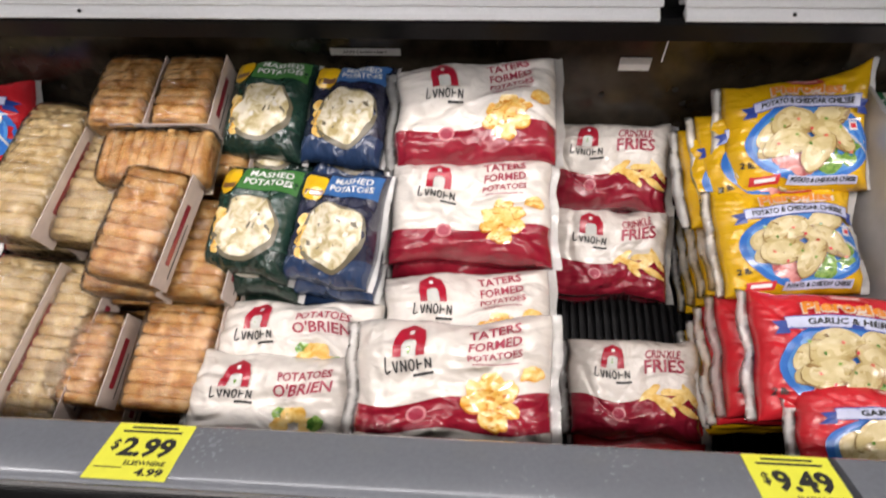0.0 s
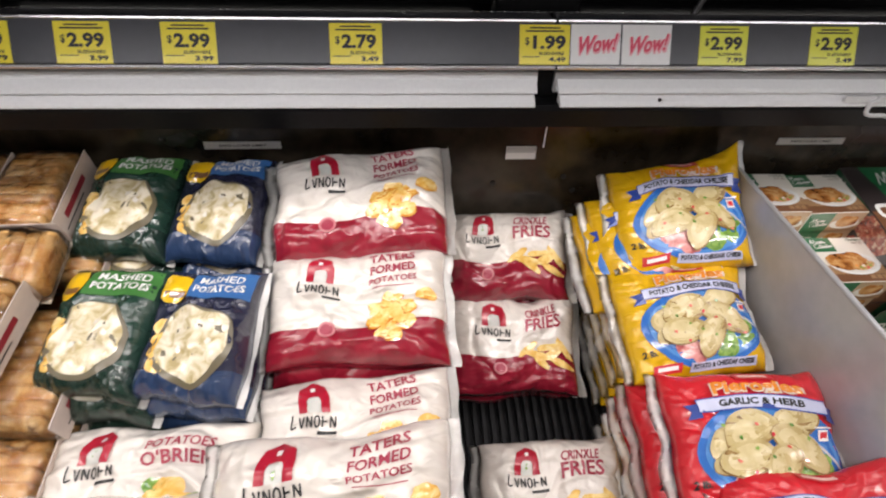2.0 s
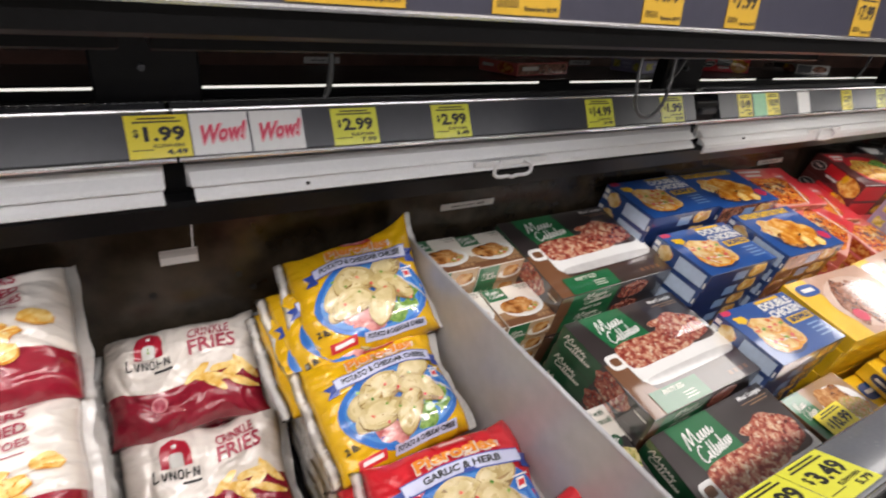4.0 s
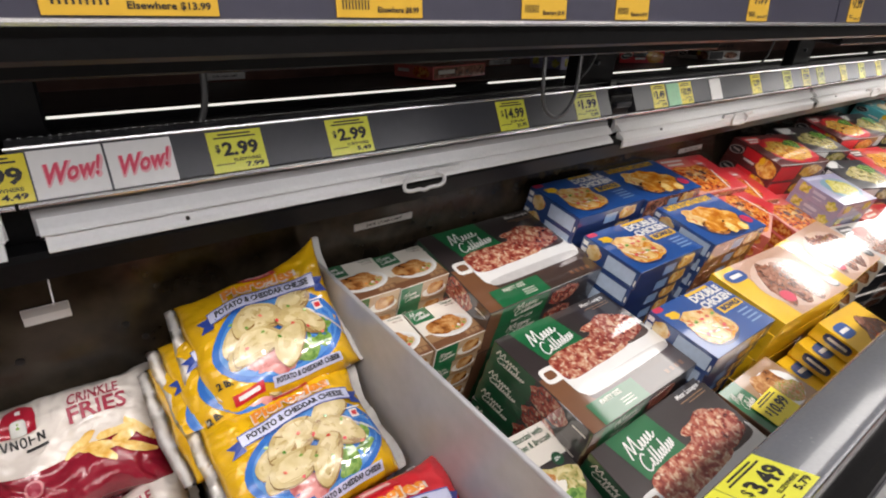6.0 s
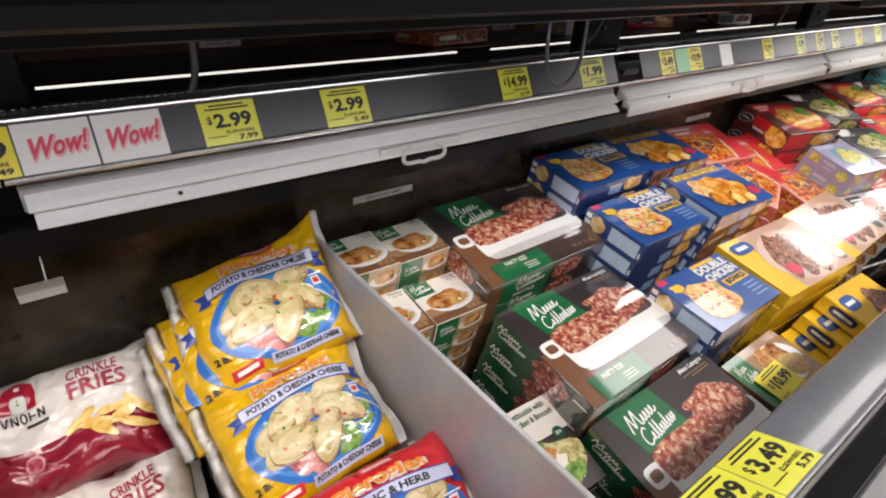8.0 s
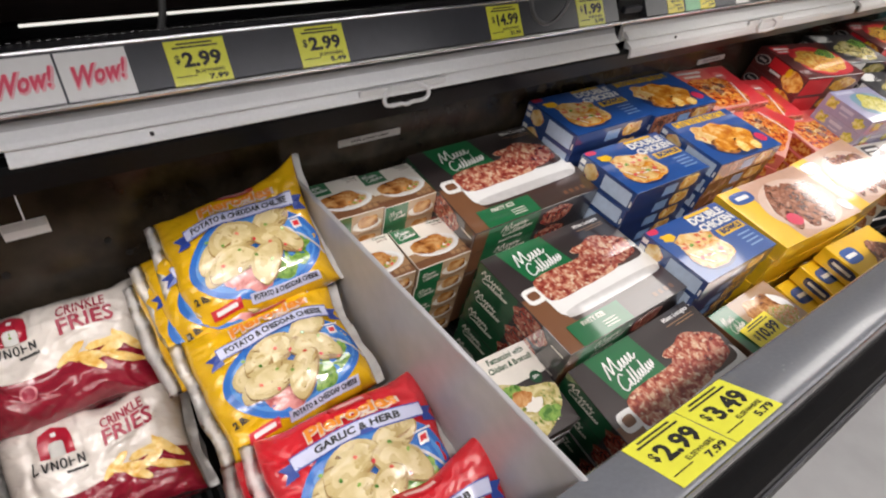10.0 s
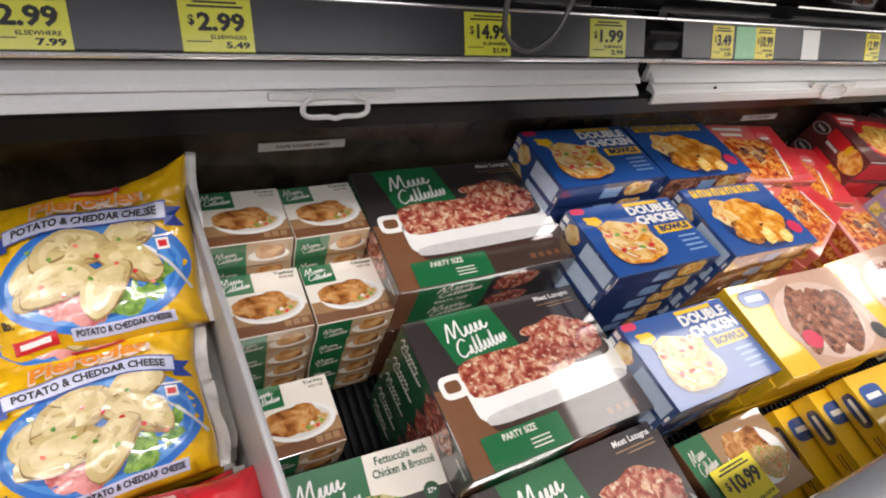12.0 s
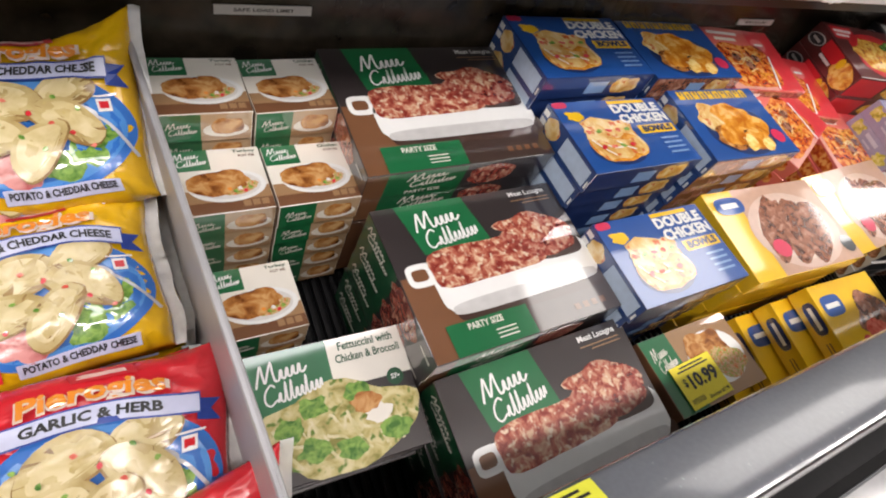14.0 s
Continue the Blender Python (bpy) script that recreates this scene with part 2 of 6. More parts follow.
TATER = food("potato_print", [(0.35, (0.66, 0.36, 0.06)), (0.55, (0.82, 0.58, 0.2)), (0.7, (0.88, 0.72, 0.38))], 60, 0.25, coat=0.3)
MASH = food("mash_print", [(0.34, (0.4, 0.32, 0.15)), (0.46, (0.6, 0.52, 0.34)), (0.6, (0.75, 0.69, 0.55))], 45, 0.25, coat=0.3)
STEAK = food("meat_print", [(0.36, (0.1, 0.035, 0.02)), (0.55, (0.3, 0.12, 0.07)), (0.7, (0.5, 0.28, 0.2))], 60, 0.25)
SPAGHETTI = food("spaghetti_print", [(0.4, (0.34, 0.03, 0.008)), (0.5, (0.62, 0.13, 0.02)), (0.6, (0.8, 0.38, 0.1))], 70, 0.25)
TOAST = food("golden_crumb", [(0.34, (0.5, 0.22, 0.045)), (0.5, (0.64, 0.36, 0.115)), (0.66, (0.74, 0.5, 0.23))], 38, 0.5, None, 0, 0, 0.0, loose=0.16)
TOAST_PALE = food("pale_crumb", [(0.34, (0.54, 0.37, 0.16)), (0.52, (0.63, 0.47, 0.23)), (0.68, (0.71, 0.57, 0.33))], 38, 0.5, None, 0, 0, 0.0, loose=0.16)
FILM = film_mat()
BAG_RED = bag_mat("potato_bag_film", (0.74, 0.69, 0.63), (0.3, 0.012, 0.03), 0.69)
BAG_RED_WHITE = bag_mat("potato_bag_film_hem", (0.74, 0.69, 0.63), (0.3, 0.012, 0.03), 0.62, 0.03, 0.86)
BAG_FRY = bag_mat("fries_bag_film", (0.74, 0.69, 0.63), (0.27, 0.012, 0.03), 0.6)
BAG_YELLOW = bag_mat("yellow_bag_film", (0.74, 0.43, 0.007), (0.74, 0.43, 0.007), 2)
BAG_REDFULL = bag_mat("red_bag_film", (0.6, 0.02, 0.03), (0.6, 0.02, 0.03), 2)
BAG_GREEN = bag_mat("green_pouch_film", (0.018, 0.05, 0.035), (0.014, 0.035, 0.025), 0.8)
BAG_BLUE = bag_mat("navy_pouch_film", (0.018, 0.02, 0.045), (0.025, 0.05, 0.12), 0.82)

# ---- mesh helpers ----


def part(name, bm, material, parent=None, label="", smooth=False):
    """Links a bmesh as one mesh object, under a thing or a part."""
    me = bpy.data.meshes.new(name)
    bm.to_mesh(me)
    bm.free()
    if smooth:
        me.polygons.foreach_set("use_smooth", [True] * len(me.polygons))
    for m in material if isinstance(material, (list, tuple)) else [material]:
        me.materials.append(m)
    ob = new(name, me)
    if parent:
        ob.parent = parent
    if label:
        ob["label"] = label
    return ob


def box_bm(x0, x1, y0, y1, z0, z1, bevel=0.0, seg=1):
    bm = bmesh.new()
    bmesh.ops.create_cube(bm, size=1, matrix=Matrix.LocRotScale(((x0 + x1) / 2, (y0 + y1) / 2, (z0 + z1) / 2), None, (x1 - x0, y1 - y0, z1 - z0)))
    if bevel:
        bmesh.ops.bevel(bm, geom=bm.edges[:], offset=bevel, segments=seg, affect="EDGES", profile=0.5)
    return bm


def profile_bm(outline, x0, x1):
    """A closed outline in y and z, drawn out along x."""
    bm = bmesh.new()
    a = [bm.verts.new((x0, y, z)) for y, z in outline]
    b = [bm.verts.new((x1, y, z)) for y, z in outline]
    n = len(outline)
    for i in range(n):
        bm.faces.new((a[i], a[(i + 1) % n], b[(i + 1) % n], b[i]))
    bm.faces.new(a[::-1])
    bm.faces.new(b)
    bmesh.ops.recalc_face_normals(bm, faces=bm.faces[:])
    return bm


def tube_bm(points, radius, sides=8):
    """A round rod along a smooth line of points."""
    bm = bmesh.new()
    pts = [Vector(p) for p in points]
    rings = []
    side = None
    for i, p in enumerate(pts):
        d = (pts[min(i + 1, len(pts) - 1)] - pts[max(i - 1, 0)]).normalized()
        side = d.orthogonal().normalized() if side is None else (side - d * side.dot(d)).normalized()
        other = d.cross(side)
        rings.append([bm.verts.new(p + radius * (math.cos(a) * side + math.sin(a) * other)) for a in [2 * math.pi * k / sides for k in range(sides)]])
    for a, b in zip(rings, rings[1:]):
        for k in range(sides):
            bm.faces.new((a[k], a[(k + 1) % sides], b[(k + 1) % sides], b[k]))
    bm.faces.new(rings[0][::-1])
    bm.faces.new(rings[-1])
    bmesh.ops.recalc_face_normals(bm, faces=bm.faces[:])
    return bm


def spline(points, n=8):
    """Catmull-Rom through the points."""
    p = [Vector(q) for q in points]
    p = [2 * p[0] - p[1]] + p + [2 * p[-1] - p[-2]]
    out = []
    for i in range(1, len(p) - 2):
        for k in range(n):
            t = k / n
            out.append(0.5 * (2 * p[i] + (p[i + 1] - p[i - 1]) * t + (2 * p[i - 1] - 5 * p[i] + 4 * p[i + 1] - p[i + 2]) * t * t + (3 * p[i] - p[i - 1] - 3 * p[i + 1] + p[i + 2]) * t ** 3))
    return out + [p[-2]]


# Print on a surface. S(u, v, lift) gives the place: u across from 0 to 1, v down from 0 to 1.


def flat(origin, across, down):
    o, a, d = Vector(origin), Vector(across), Vector(down)
    n = d.cross(a).normalized()
    return lambda u, v, lift: o + a * u + d * v + n * lift


def rect_art(name, S, u0, v0, u1, v1, material, parent, lift=0.0006, nu=1, nv=1, skew=0.0):
    bm = bmesh.new()
    g = [[bm.verts.new(S(u0 + (u1 - u0) * i / nu + skew * j / nv, v0 + (v1 - v0) * j / nv, lift)) for i in range(nu + 1)] for j in range(nv + 1)]
    for j in range(nv):
        for i in range(nu):
            bm.faces.new((g[j][i], g[j + 1][i], g[j + 1][i + 1], g[j][i + 1]))
    return part(name, bm, material, parent, smooth=nu > 1)


def blob_art(name, S, cu, cv, ru, rv, material, parent, lift=0.0012, rough=0.08, seed=0, rings=3, seg=28, turn=0.0, square=2.0):
    """A rounded patch with an uneven outline."""
    bm = bmesh.new()
    c, s = math.cos(turn), math.sin(turn)
    mid = bm.verts.new(S(cu, cv, lift))
    loops = []
    for r in range(1, rings + 1):
        loop = []
        for k in range(seg):
            a = 2 * math.pi * k / seg
            ca, sa = math.cos(a), math.sin(a)
            w = 1 / (abs(ca) ** square + abs(sa) ** square) ** (1 / square)
            w *= 1 + rough * noise.noise((ca * 1.7 + seed * 3.1, sa * 1.7, seed * 1.3)) * 2
            x, y = ca * w * ru * r / rings, sa * w * rv * r / rings
            loop.append(bm.verts.new(S(cu + x * c - y * s, cv + x * s + y * c, lift)))
        loops.append(loop)
    for k in range(seg):
        bm.faces.new((mid, loops[0][(k + 1) % seg], loops[0][k]))
    for a, b in zip(loops, loops[1:]):
        for k in range(seg):
            bm.faces.new((a[k], a[(k + 1) % seg], b[(k + 1) % seg], b[k]))
    return part(name, bm, material, parent, smooth=True)


def line_art(name, S, points, width, aspect, material, parent, lift=0.0014):
    """A pen stroke through points (u, v); aspect is the surface's height over its width."""
    pts = spline([(u, v * aspect, 0) for u, v in points], 5)
    bm = bmesh.new()
    rows = []
    for i, p in enumerate(pts):
        d = (pts[min(i + 1, len(pts) - 1)] - pts[max(i - 1, 0)]).normalized()
        n = Vector((-d.y, d.x, 0)) * width / 2
        rows.append([bm.verts.new(S(q.x, q.y / aspect, lift)) for q in (p + n, p - n)])
    for a, b in zip(rows, rows[1:]):
        bm.faces.new((a[0], a[1], b[1], b[0]))
    return part(name, bm, material, parent)


LETTERS = {}


def letters(text, fat=0.0):
    key = (text, fat)
    if key not in LETTERS:
        cu = bpy.data.curves.new("letters", "FONT")
        cu.body, cu.resolution_u, cu.align_x, cu.align_y = text, 2, "CENTER", "CENTER"
        cu.offset = fat or (0.04 if text[0].isdigit() else 0.022)
        cu.shear = 0.35 if text == "Wow!" else 0.0
        ob = new("letters", cu)
        me = bpy.data.meshes.new_from_object(ob.evaluated_get(bpy.context.evaluated_depsgraph_get()))
        co = [tuple(v.co) for v in me.vertices]
        LETTERS[key] = (co, [tuple(p.vertices) for p in me.polygons], max(c[0] for c in co) - min(c[0] for c in co), max(c[1] for c in co) - min(c[1] for c in co))
        bpy.data.objects.remove(ob)
        bpy.data.meshes.remove(me)
        bpy.data.curves.remove(cu)
    return LETTERS[key]


def text_art(name, S, text, u, v, wide, high, material, parent, lift=0.0016, turn=0.0, fat=0.0):
    """Words centred at (u, v), wide and high in the surface's own measure."""
    co, faces, w, h = letters(text, fat)
    c, s = math.cos(turn), math.sin(turn)
    bm = bmesh.new()
    vs = [bm.verts.new(S(u + x / w * wide, v - y / h * high + x / w * wide * s, lift)) for x, y, _ in co]
    for f in faces:
        try:
            bm.faces.new([vs[i] for i in f])
        except ValueError:
            pass
    return part(name, bm, material, parent)


def script_mark(S, u, v, wide, high, aspect, material, parent, lift=0.0016):
    """A brand mark as two plain looping pen strokes."""
    def low(x, w=0.1):
        return [(x, 0.9), (x + 0.35 * w, 0.56), (x + 0.6 * w, 0.54), (x + 0.55 * w, 0.86)]

    first = [(0, 0.98), (0.05, 0.6), (0.14, 0.02), (0.16, 0.5), (0.19, 0.86), (0.27, 0.42), (0.36, 0.0), (0.37, 0.5), (0.4, 0.9)]
    for k in range(4):
        first += low(0.48 + 0.13 * k, 0.12)
    first += [(1.0, 0.92), (1.08, 0.72)]
    second = [(0.2, 0.18), (0.13, 0.02), (0.02, 0.3), (0.0, 0.72), (0.08, 0.95), (0.2, 0.78)]
    for x, tall in ((0.22, 0), (0.33, 1), (0.43, 1), (0.52, 0), (0.61, 0), (0.7, 1), (0.79, 0), (0.88, 0), (0.96, 0)):
        second += [(x, 0.88), (x + 0.05, 0.06), (x + 0.045, 0.86)] if tall else low(x, 0.09)
    for row, pts in ((0, first), (1, second)):
        line_art("brand_mark", S, [(u + wide * ((0.78 if row == 0 else 0.92) * a + 0.1 * row), v + high * (0.54 * b + 0.52 * row - 0.16 * a)) for a, b in pts], wide * (0.036 if row == 0 else 0.03), aspect, material, parent, lift)

# ---- the case and the room ----
# Goods lie on a deck that slopes down to the front: DECK carries across, back and up into the world.
DECK = pose(0, 0, 0.8) @ pose(0, 0, 0, 11.5) @ pose(0, 0, -0.8)
X0, X1 = -2.40, 7.36
FLOOR_TOP = mat("polished_floor", (0.34, 0.345, 0.35), 0.16, 0, 12, 0.1, 0, 0.4, 1.5)
WALL_PAINT = mat("store_wall_paint", (0.6, 0.59, 0.56), 0.7, 0, 30, 0.06)
CEIL_PAINT = mat("ceiling_tile", (0.7, 0.7, 0.69), 0.85, 0, 60, 0.08)
LAMP_FACE = emitter("lamp_diffuser", (1, 0.98, 0.95), 6)

tagged(part("floor", box_bm(-6, 12, -4, 6, -0.06, 0), FLOOR_TOP), "polished pale store floor", "floor", kind="structure")
tagged(part("ceiling", box_bm(-6, 12, -4, 6, 3.2, 3.26), CEIL_PAINT), "pale store ceiling", "ceiling", kind="structure")
for nm, b in (("wall_south", (-6, 12, -4.1, -4, 0, 3.2)), ("wall_north", (-6, 12, 6, 6.1, 0, 3.2)), ("wall_west", (-6.1, -6, -4, 6, 0, 3.2)), ("wall_east", (12, 12.1, -4, 6, 0, 3.2))):
    tagged(part(nm, box_bm(*b), WALL_PAINT), "plain painted store wall", "wall", kind="structure")
for lx in (-2.6, 0.0, 2.6, 5.2):
    for ly in (-1.1,):
        lamp = part("ceiling_light", box_bm(lx - 1.15, lx + 1.15, ly - 0.19, ly + 0.19, 3.16, 3.2, 0.005), PLASTIC_WHITE)
        tagged(lamp, "long white ceiling light above the aisle", "ceiling light", "ceiling lights")
        part("diffuser", box_bm(lx - 1.1, lx + 1.1, ly - 0.15, ly + 0.15, 3.145, 3.158), LAMP_FACE, lamp)

# the ledge's bright edge line gets its brightness from added emission
STRIP_GLOW = emitter("strip_glow", (1, 0.95, 0.88), 1.0)
case = new("freezer_case")
tagged(case, "long black open freezer case with grey front rail", "freezer")
part("kick_plate", box_bm(X0, X1, -0.06, -0.03, 0.0, 0.14), BLACK_DULL, case)
part("front_panel", profile_bm([(-0.1, 0.12), (-0.1, 0.62), (-0.1, 0.69), (-0.05, 0.70), (-0.05, 0.12)], X0, X1), BLACK_DULL, case)
part("inner_front", box_bm(X0, X1, -0.048, -0.038, 0.16, 0.715), BLACK, case)
part("bumper", profile_bm([(-0.079, 0.757), (-0.100, 0.757), (-0.113, 0.745), (-0.117, 0.72), (-0.107, 0.70), (-0.079, 0.69)], X0, X1), BLACK, case, "glossy black bumper strip")
part("bumper_groove", box_bm(X0, X1, -0.1195, -0.1165, 0.722, 0.728), GREY_RAIL, case)
part("lip_edge", box_bm(X0, X1, -0.0785, -0.0735, 0.752, 0.7705, 0.001), STEEL, case, "bright lip edge")
for a, b in ((X0, 0.035), (0.045, 2.475), (2.485, 4.915), (4.925, X1)):
    crown = [(q.x, q.y) for q in spline([(0.014, 0.722, 0), (0.011, 0.7315, 0), (0.003, 0.7385, 0), (-0.03, 0.7545, 0), (-0.055, 0.7645, 0), (-0.066, 0.7675, 0), (-0.0725, 0.767, 0)], 8)]
    part("lip", profile_bm(crown + [(-0.0725, 0.70), (0.012, 0.70)], a, b), LIP_GREY, case, "rounded grey plastic front rail")
# the deck: a black tray with ribs running front to back
deck = part("deck", box_bm(X0, X1, -0.16, 0.78, 0.175, 0.205), BLACK, case)
deck.matrix_basis = DECK
bm = bmesh.new()
for k in range(int((X1 - X0) / 0.019)):
    x = X0 + 0.019 * k
    bmesh.ops.create_cube(bm, size=1, matrix=Matrix.LocRotScale((x, 0.31, 0.2135), None, (0.008, 0.92, 0.019)))
ribs = tagged(part("deck_ribs", bm, BLACK_DULL, case), kind="stuff")
ribs.matrix_basis = DECK
part("back_panel", box_bm(X0, X1, 0.775, 0.79, 0.2, 0.86), mat("smudged_black_panel", (0.032, 0.025, 0.017), 0.18, 0, 22, 0.9, 0.0, 0.0, 4, 0.5), case, "smudged glossy black back panel")
# round holes in the back panel
bm = bmesh.new()
bmesh.ops.create_cone(bm, segments=12, radius1=0.006, radius2=0.006, depth=0.003, cap_ends=True)
hole = part("panel_hole", bm, INK, case)
hole.matrix_basis = pose(-2.38, 0.774, 0.70, 90)
for k in range(-7, 24):
    for dx, z in ((0.02, 0.70), (0.045, 0.665), (0.17, 0.685)):
        more = new("panel_hole", hole.data)
        more.parent, more.matrix_basis = case, pose(0.3 * k + dx, 0.774, z, 90)
# air grille between the panel and the blind
part("air_grille", profile_bm([(0.775, 0.86), (0.775, 0.832), (0.70, 0.89), (0.70, 0.905)], X0, X1), BLACK_DULL, case)
bm = bmesh.new()
for k in range(int(2.4 / 0.012)):
    x = -1.2 + 0.012 * k
    for j in range(4):
        t = (j + 0.5) / 4
        bmesh.ops.create_cube(bm, size=1, matrix=Matrix.LocRotScale((x + 0.006 * (j % 2), 0.774 - 0.074 * t, 0.831 + 0.058 * t), Euler((radians(-38), 0, 0)), (0.008, 0.012, 0.003)))
tagged(part("grille_cells", bm, BLACK, case), kind="stuff")
part("header", profile_bm([(0.70, 0.905), (0.70, 0.978), (0.80, 0.978), (0.80, 0.86), (0.775, 0.86)], X0, X1), BLACK, case)
part("header_sill", profile_bm([(0.674, 0.872), (0.664, 0.908), (0.668, 0.917), (0.70, 0.917), (0.72, 0.872)], X0, X1), BLACK, case, "black sill under the blind")
# shelf well behind the price rail
part("well_floor", box_bm(X0, X1, 0.72, 1.26, 0.895, 0.905), BLACK, case)
part("well_ledge", profile_bm([(1.25, 0.90), (1.25, 0.928), (1.27, 0.932), (1.76, 0.86), (1.76, 0.80)], X0, X1), BLACK, case)
# brown reflections on the dark well back are put into its base colour
part("well_back", box_bm(X0, X1, 1.76, 1.78, 0.7, 1.6), mat("brown_reflection_panel", (0.13, 0.065, 0.05), 0.3, 0, 10, 0.6, 0, 0.2, 3), case)
part("well_top", box_bm(X0, X1, 0.74, 1.78, 1.6, 1.62), BLACK_DULL, case)
bm = bmesh.new()
for k in range(110):
    for j in range(2):
        bmesh.ops.create_cube(bm, size=1, matrix=Matrix.LocRotScale((-1.6 + 0.05 * k + 0.025 * j, 1.757, 0.905 + 0.035 * j), None, (0.026, 0.004, 0.012)))
tagged(part("slot_pattern", bm, INK, case), kind="stuff")
bm = bmesh.new()
for k in range(430):
    bmesh.ops.create_cube(bm, size=1, matrix=Matrix.LocRotScale((-1.6 + 0.011 * k, 0.738, 1.0465), None, (0.005, 0.002, 0.0012)))
tagged(part("beaded_edge", bm, STEEL, case), kind="stuff")
for k in range(-2, 6):
    xa = -0.07 + 1.22 * k
    part("ledge_strip", box_bm(xa + 0.07, xa + 1.15, 1.244, 1.249, 0.9265, 0.9315, 0.001), STRIP_GLOW, case, "thin bright glowing strip")
    post = part("post", box_bm(xa - 0.09, xa + 0.055, 0.76, 0.80, 0.9, 1.6, 0.004), BLACK, case)
    part("bolt", tube_bm([(xa - 0.025, 0.752, 1.092), (xa - 0.025, 0.762, 1.092)], 0.005, 10), GREY_RAIL, post)
    # price rail
    part("price_rail", profile_bm([(0.668, 0.984), (0.665, 0.99), (0.6965, 1.044), (0.705, 1.046), (0.74, 1.044), (0.74, 0.978), (0.70, 0.978)], xa + (0.05 if k == 1 else 0.004), xa + (1.172 if k == 0 else 1.216)), GREY_RAIL, case, "slanted dark grey price rail")
    part("rail_edge_low", tube_bm([(xa + 0.002, 0.6645, 0.9845), (xa + 1.218, 0.6645, 0.9845)], 0.0045, 8), STEEL, case)
    part("rail_edge_high", tube_bm([(xa + 0.002, 0.6985, 1.046), (xa + 1.218, 0.6985, 1.046)], 0.003, 8), STEEL, case)
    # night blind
    # bay 0's casing is greyer: shading on the white blind put into its colour
    blind = part("night_blind", profile_bm([(0.689, 0.951), (0.693, 0.964), (0.700, 0.966), (0.705, 0.93), (0.69, 0.93)], xa + 0.01, xa + 1.2), mat("shaded_blind_case", (0.48, 0.48, 0.49), 0.35, 0.2, 100, 0.06) if k == 0 else BLIND_WHITE)
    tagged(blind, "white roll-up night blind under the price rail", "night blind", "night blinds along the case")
    part("bottom_bar", profile_bm([(0.668, 0.916), (0.659, 0.917), (0.659, 0.920), (0.664, 0.925), (0.684, 0.936), (0.684, 0.916)], xa + 0.018, xa + 1.195), BLIND_WHITE, blind, "white bar")
    if k >= 1:
        part("lower_bar", profile_bm([(0.6615, 0.897), (0.6585, 0.9), (0.6585, 0.914), (0.662, 0.917), (0.6635, 0.917), (0.6635, 0.897)], xa + 0.018, xa + 1.195), BLIND_WHITE, blind, "lower white bar")
    # shade between the two white bars, added as a dark grey bar
    part("groove", box_bm(xa + 0.018, xa + 1.195, 0.68, 0.688, 0.9345, 0.9385), GREY_RAIL, blind)
    part("upper_bar", profile_bm([(0.669, 0.937), (0.669, 0.939), (0.674, 0.944), (0.689, 0.954), (0.69, 0.937)], xa + 0.014, xa + 1.198), BLIND_WHITE, blind, "ridged white bar")
    hx = xa + 0.61
    if k >= 0:
        part("grip_plate", box_bm(hx - 0.09, hx + 0.09, 0.658, 0.665, 0.925, 0.936, 0.001), PLASTIC_WHITE, blind)
    loop = [(hx + dx, 0.664 - dy, 0.935 - dz) for dx, dy, dz in ((-0.028, 0, 0), (-0.034, 0.01, 0.004), (-0.044, 0.012, 0.009), (-0.046, 0.013, 0.024), (-0.035, 0.013, 0.031), (-0.012, 0.013, 0.031), (0, 0.013, 0.034), (0.012, 0.013, 0.031), (0.035, 0.013, 0.031), (0.046, 0.013, 0.024), (0.044, 0.012, 0.009), (0.034, 0.01, 0.004), (0.028, 0, 0))]
    if k >= 0:
        part("handle", tube_bm(spline(loop, 4), 0.0038, 8), PLASTIC_WHITE, blind, "white wire pull handle", True)
    part("screw", tube_bm([(xa + 0.19, 0.6655, 0.928), (xa + 0.19, 0.662, 0.928)], 0.003, 8), INK, blind)
part("rail_bracket", box_bm(1.108, 1.194, 0.682, 0.738, 0.982, 1.03, 0.004, 2), BLACK_DULL, case, "black bracket between two price rails")
part("bracket_clip", box_bm(1.125, 1.185, 0.672, 0.684, 1.0, 1.014, 0.002), GREY_RAIL, case)
# upper shelf, whose front rail hangs out over the goods
shelf = new("upper_shelf")
tagged(shelf, "black overhanging upper shelf with dark price rail", "shelf")
part("beam", profile_bm([(0.298, 1.222), (0.293, 1.226), (0.293, 1.246), (0.80, 1.25), (0.80, 1.222)], X0, X1), BLACK, shelf)
part("rail_low_edge", tube_bm([(X0, 0.2895, 1.2485), (X1, 0.2895, 1.2485)], 0.003, 8), STEEL, shelf)
for k in range(-2, 6):
    xa = -0.07 + 1.22 * k
    part("price_rail", profile_bm([(0.288, 1.248), (0.30, 1.318), (0.33, 1.32), (0.33, 1.248)], xa + 0.003, xa + 1.217), mat("navy_grey_rail", (0.05, 0.05, 0.075), 0.3, 0, 80, 0.1, 0, 0.3), shelf)
for x, y0, y1, long in ((-1.73, 0.32, 0.42, 0.94), (-0.6, 0.32, 0.42, 0.94), (0.36, 0.32, 0.42, 0.94), (1.69, 0.25, 0.51, 0.86), (3.03, 0.25, 0.51, 1.08), (4.25, 0.25, 0.51, 1.08), (5.47, 0.25, 0.51, 1.08)):
    part("light_housing", box_bm(x - long / 2, x + long / 2, max(y0, 0.302), y1, 1.208, 1.2215, 0.002), BLACK, shelf, "slim black light housing")
part("shelf_deck", box_bm(X0, X1, 0.33, 0.85, 1.25, 1.262), BLACK_DULL, shelf)
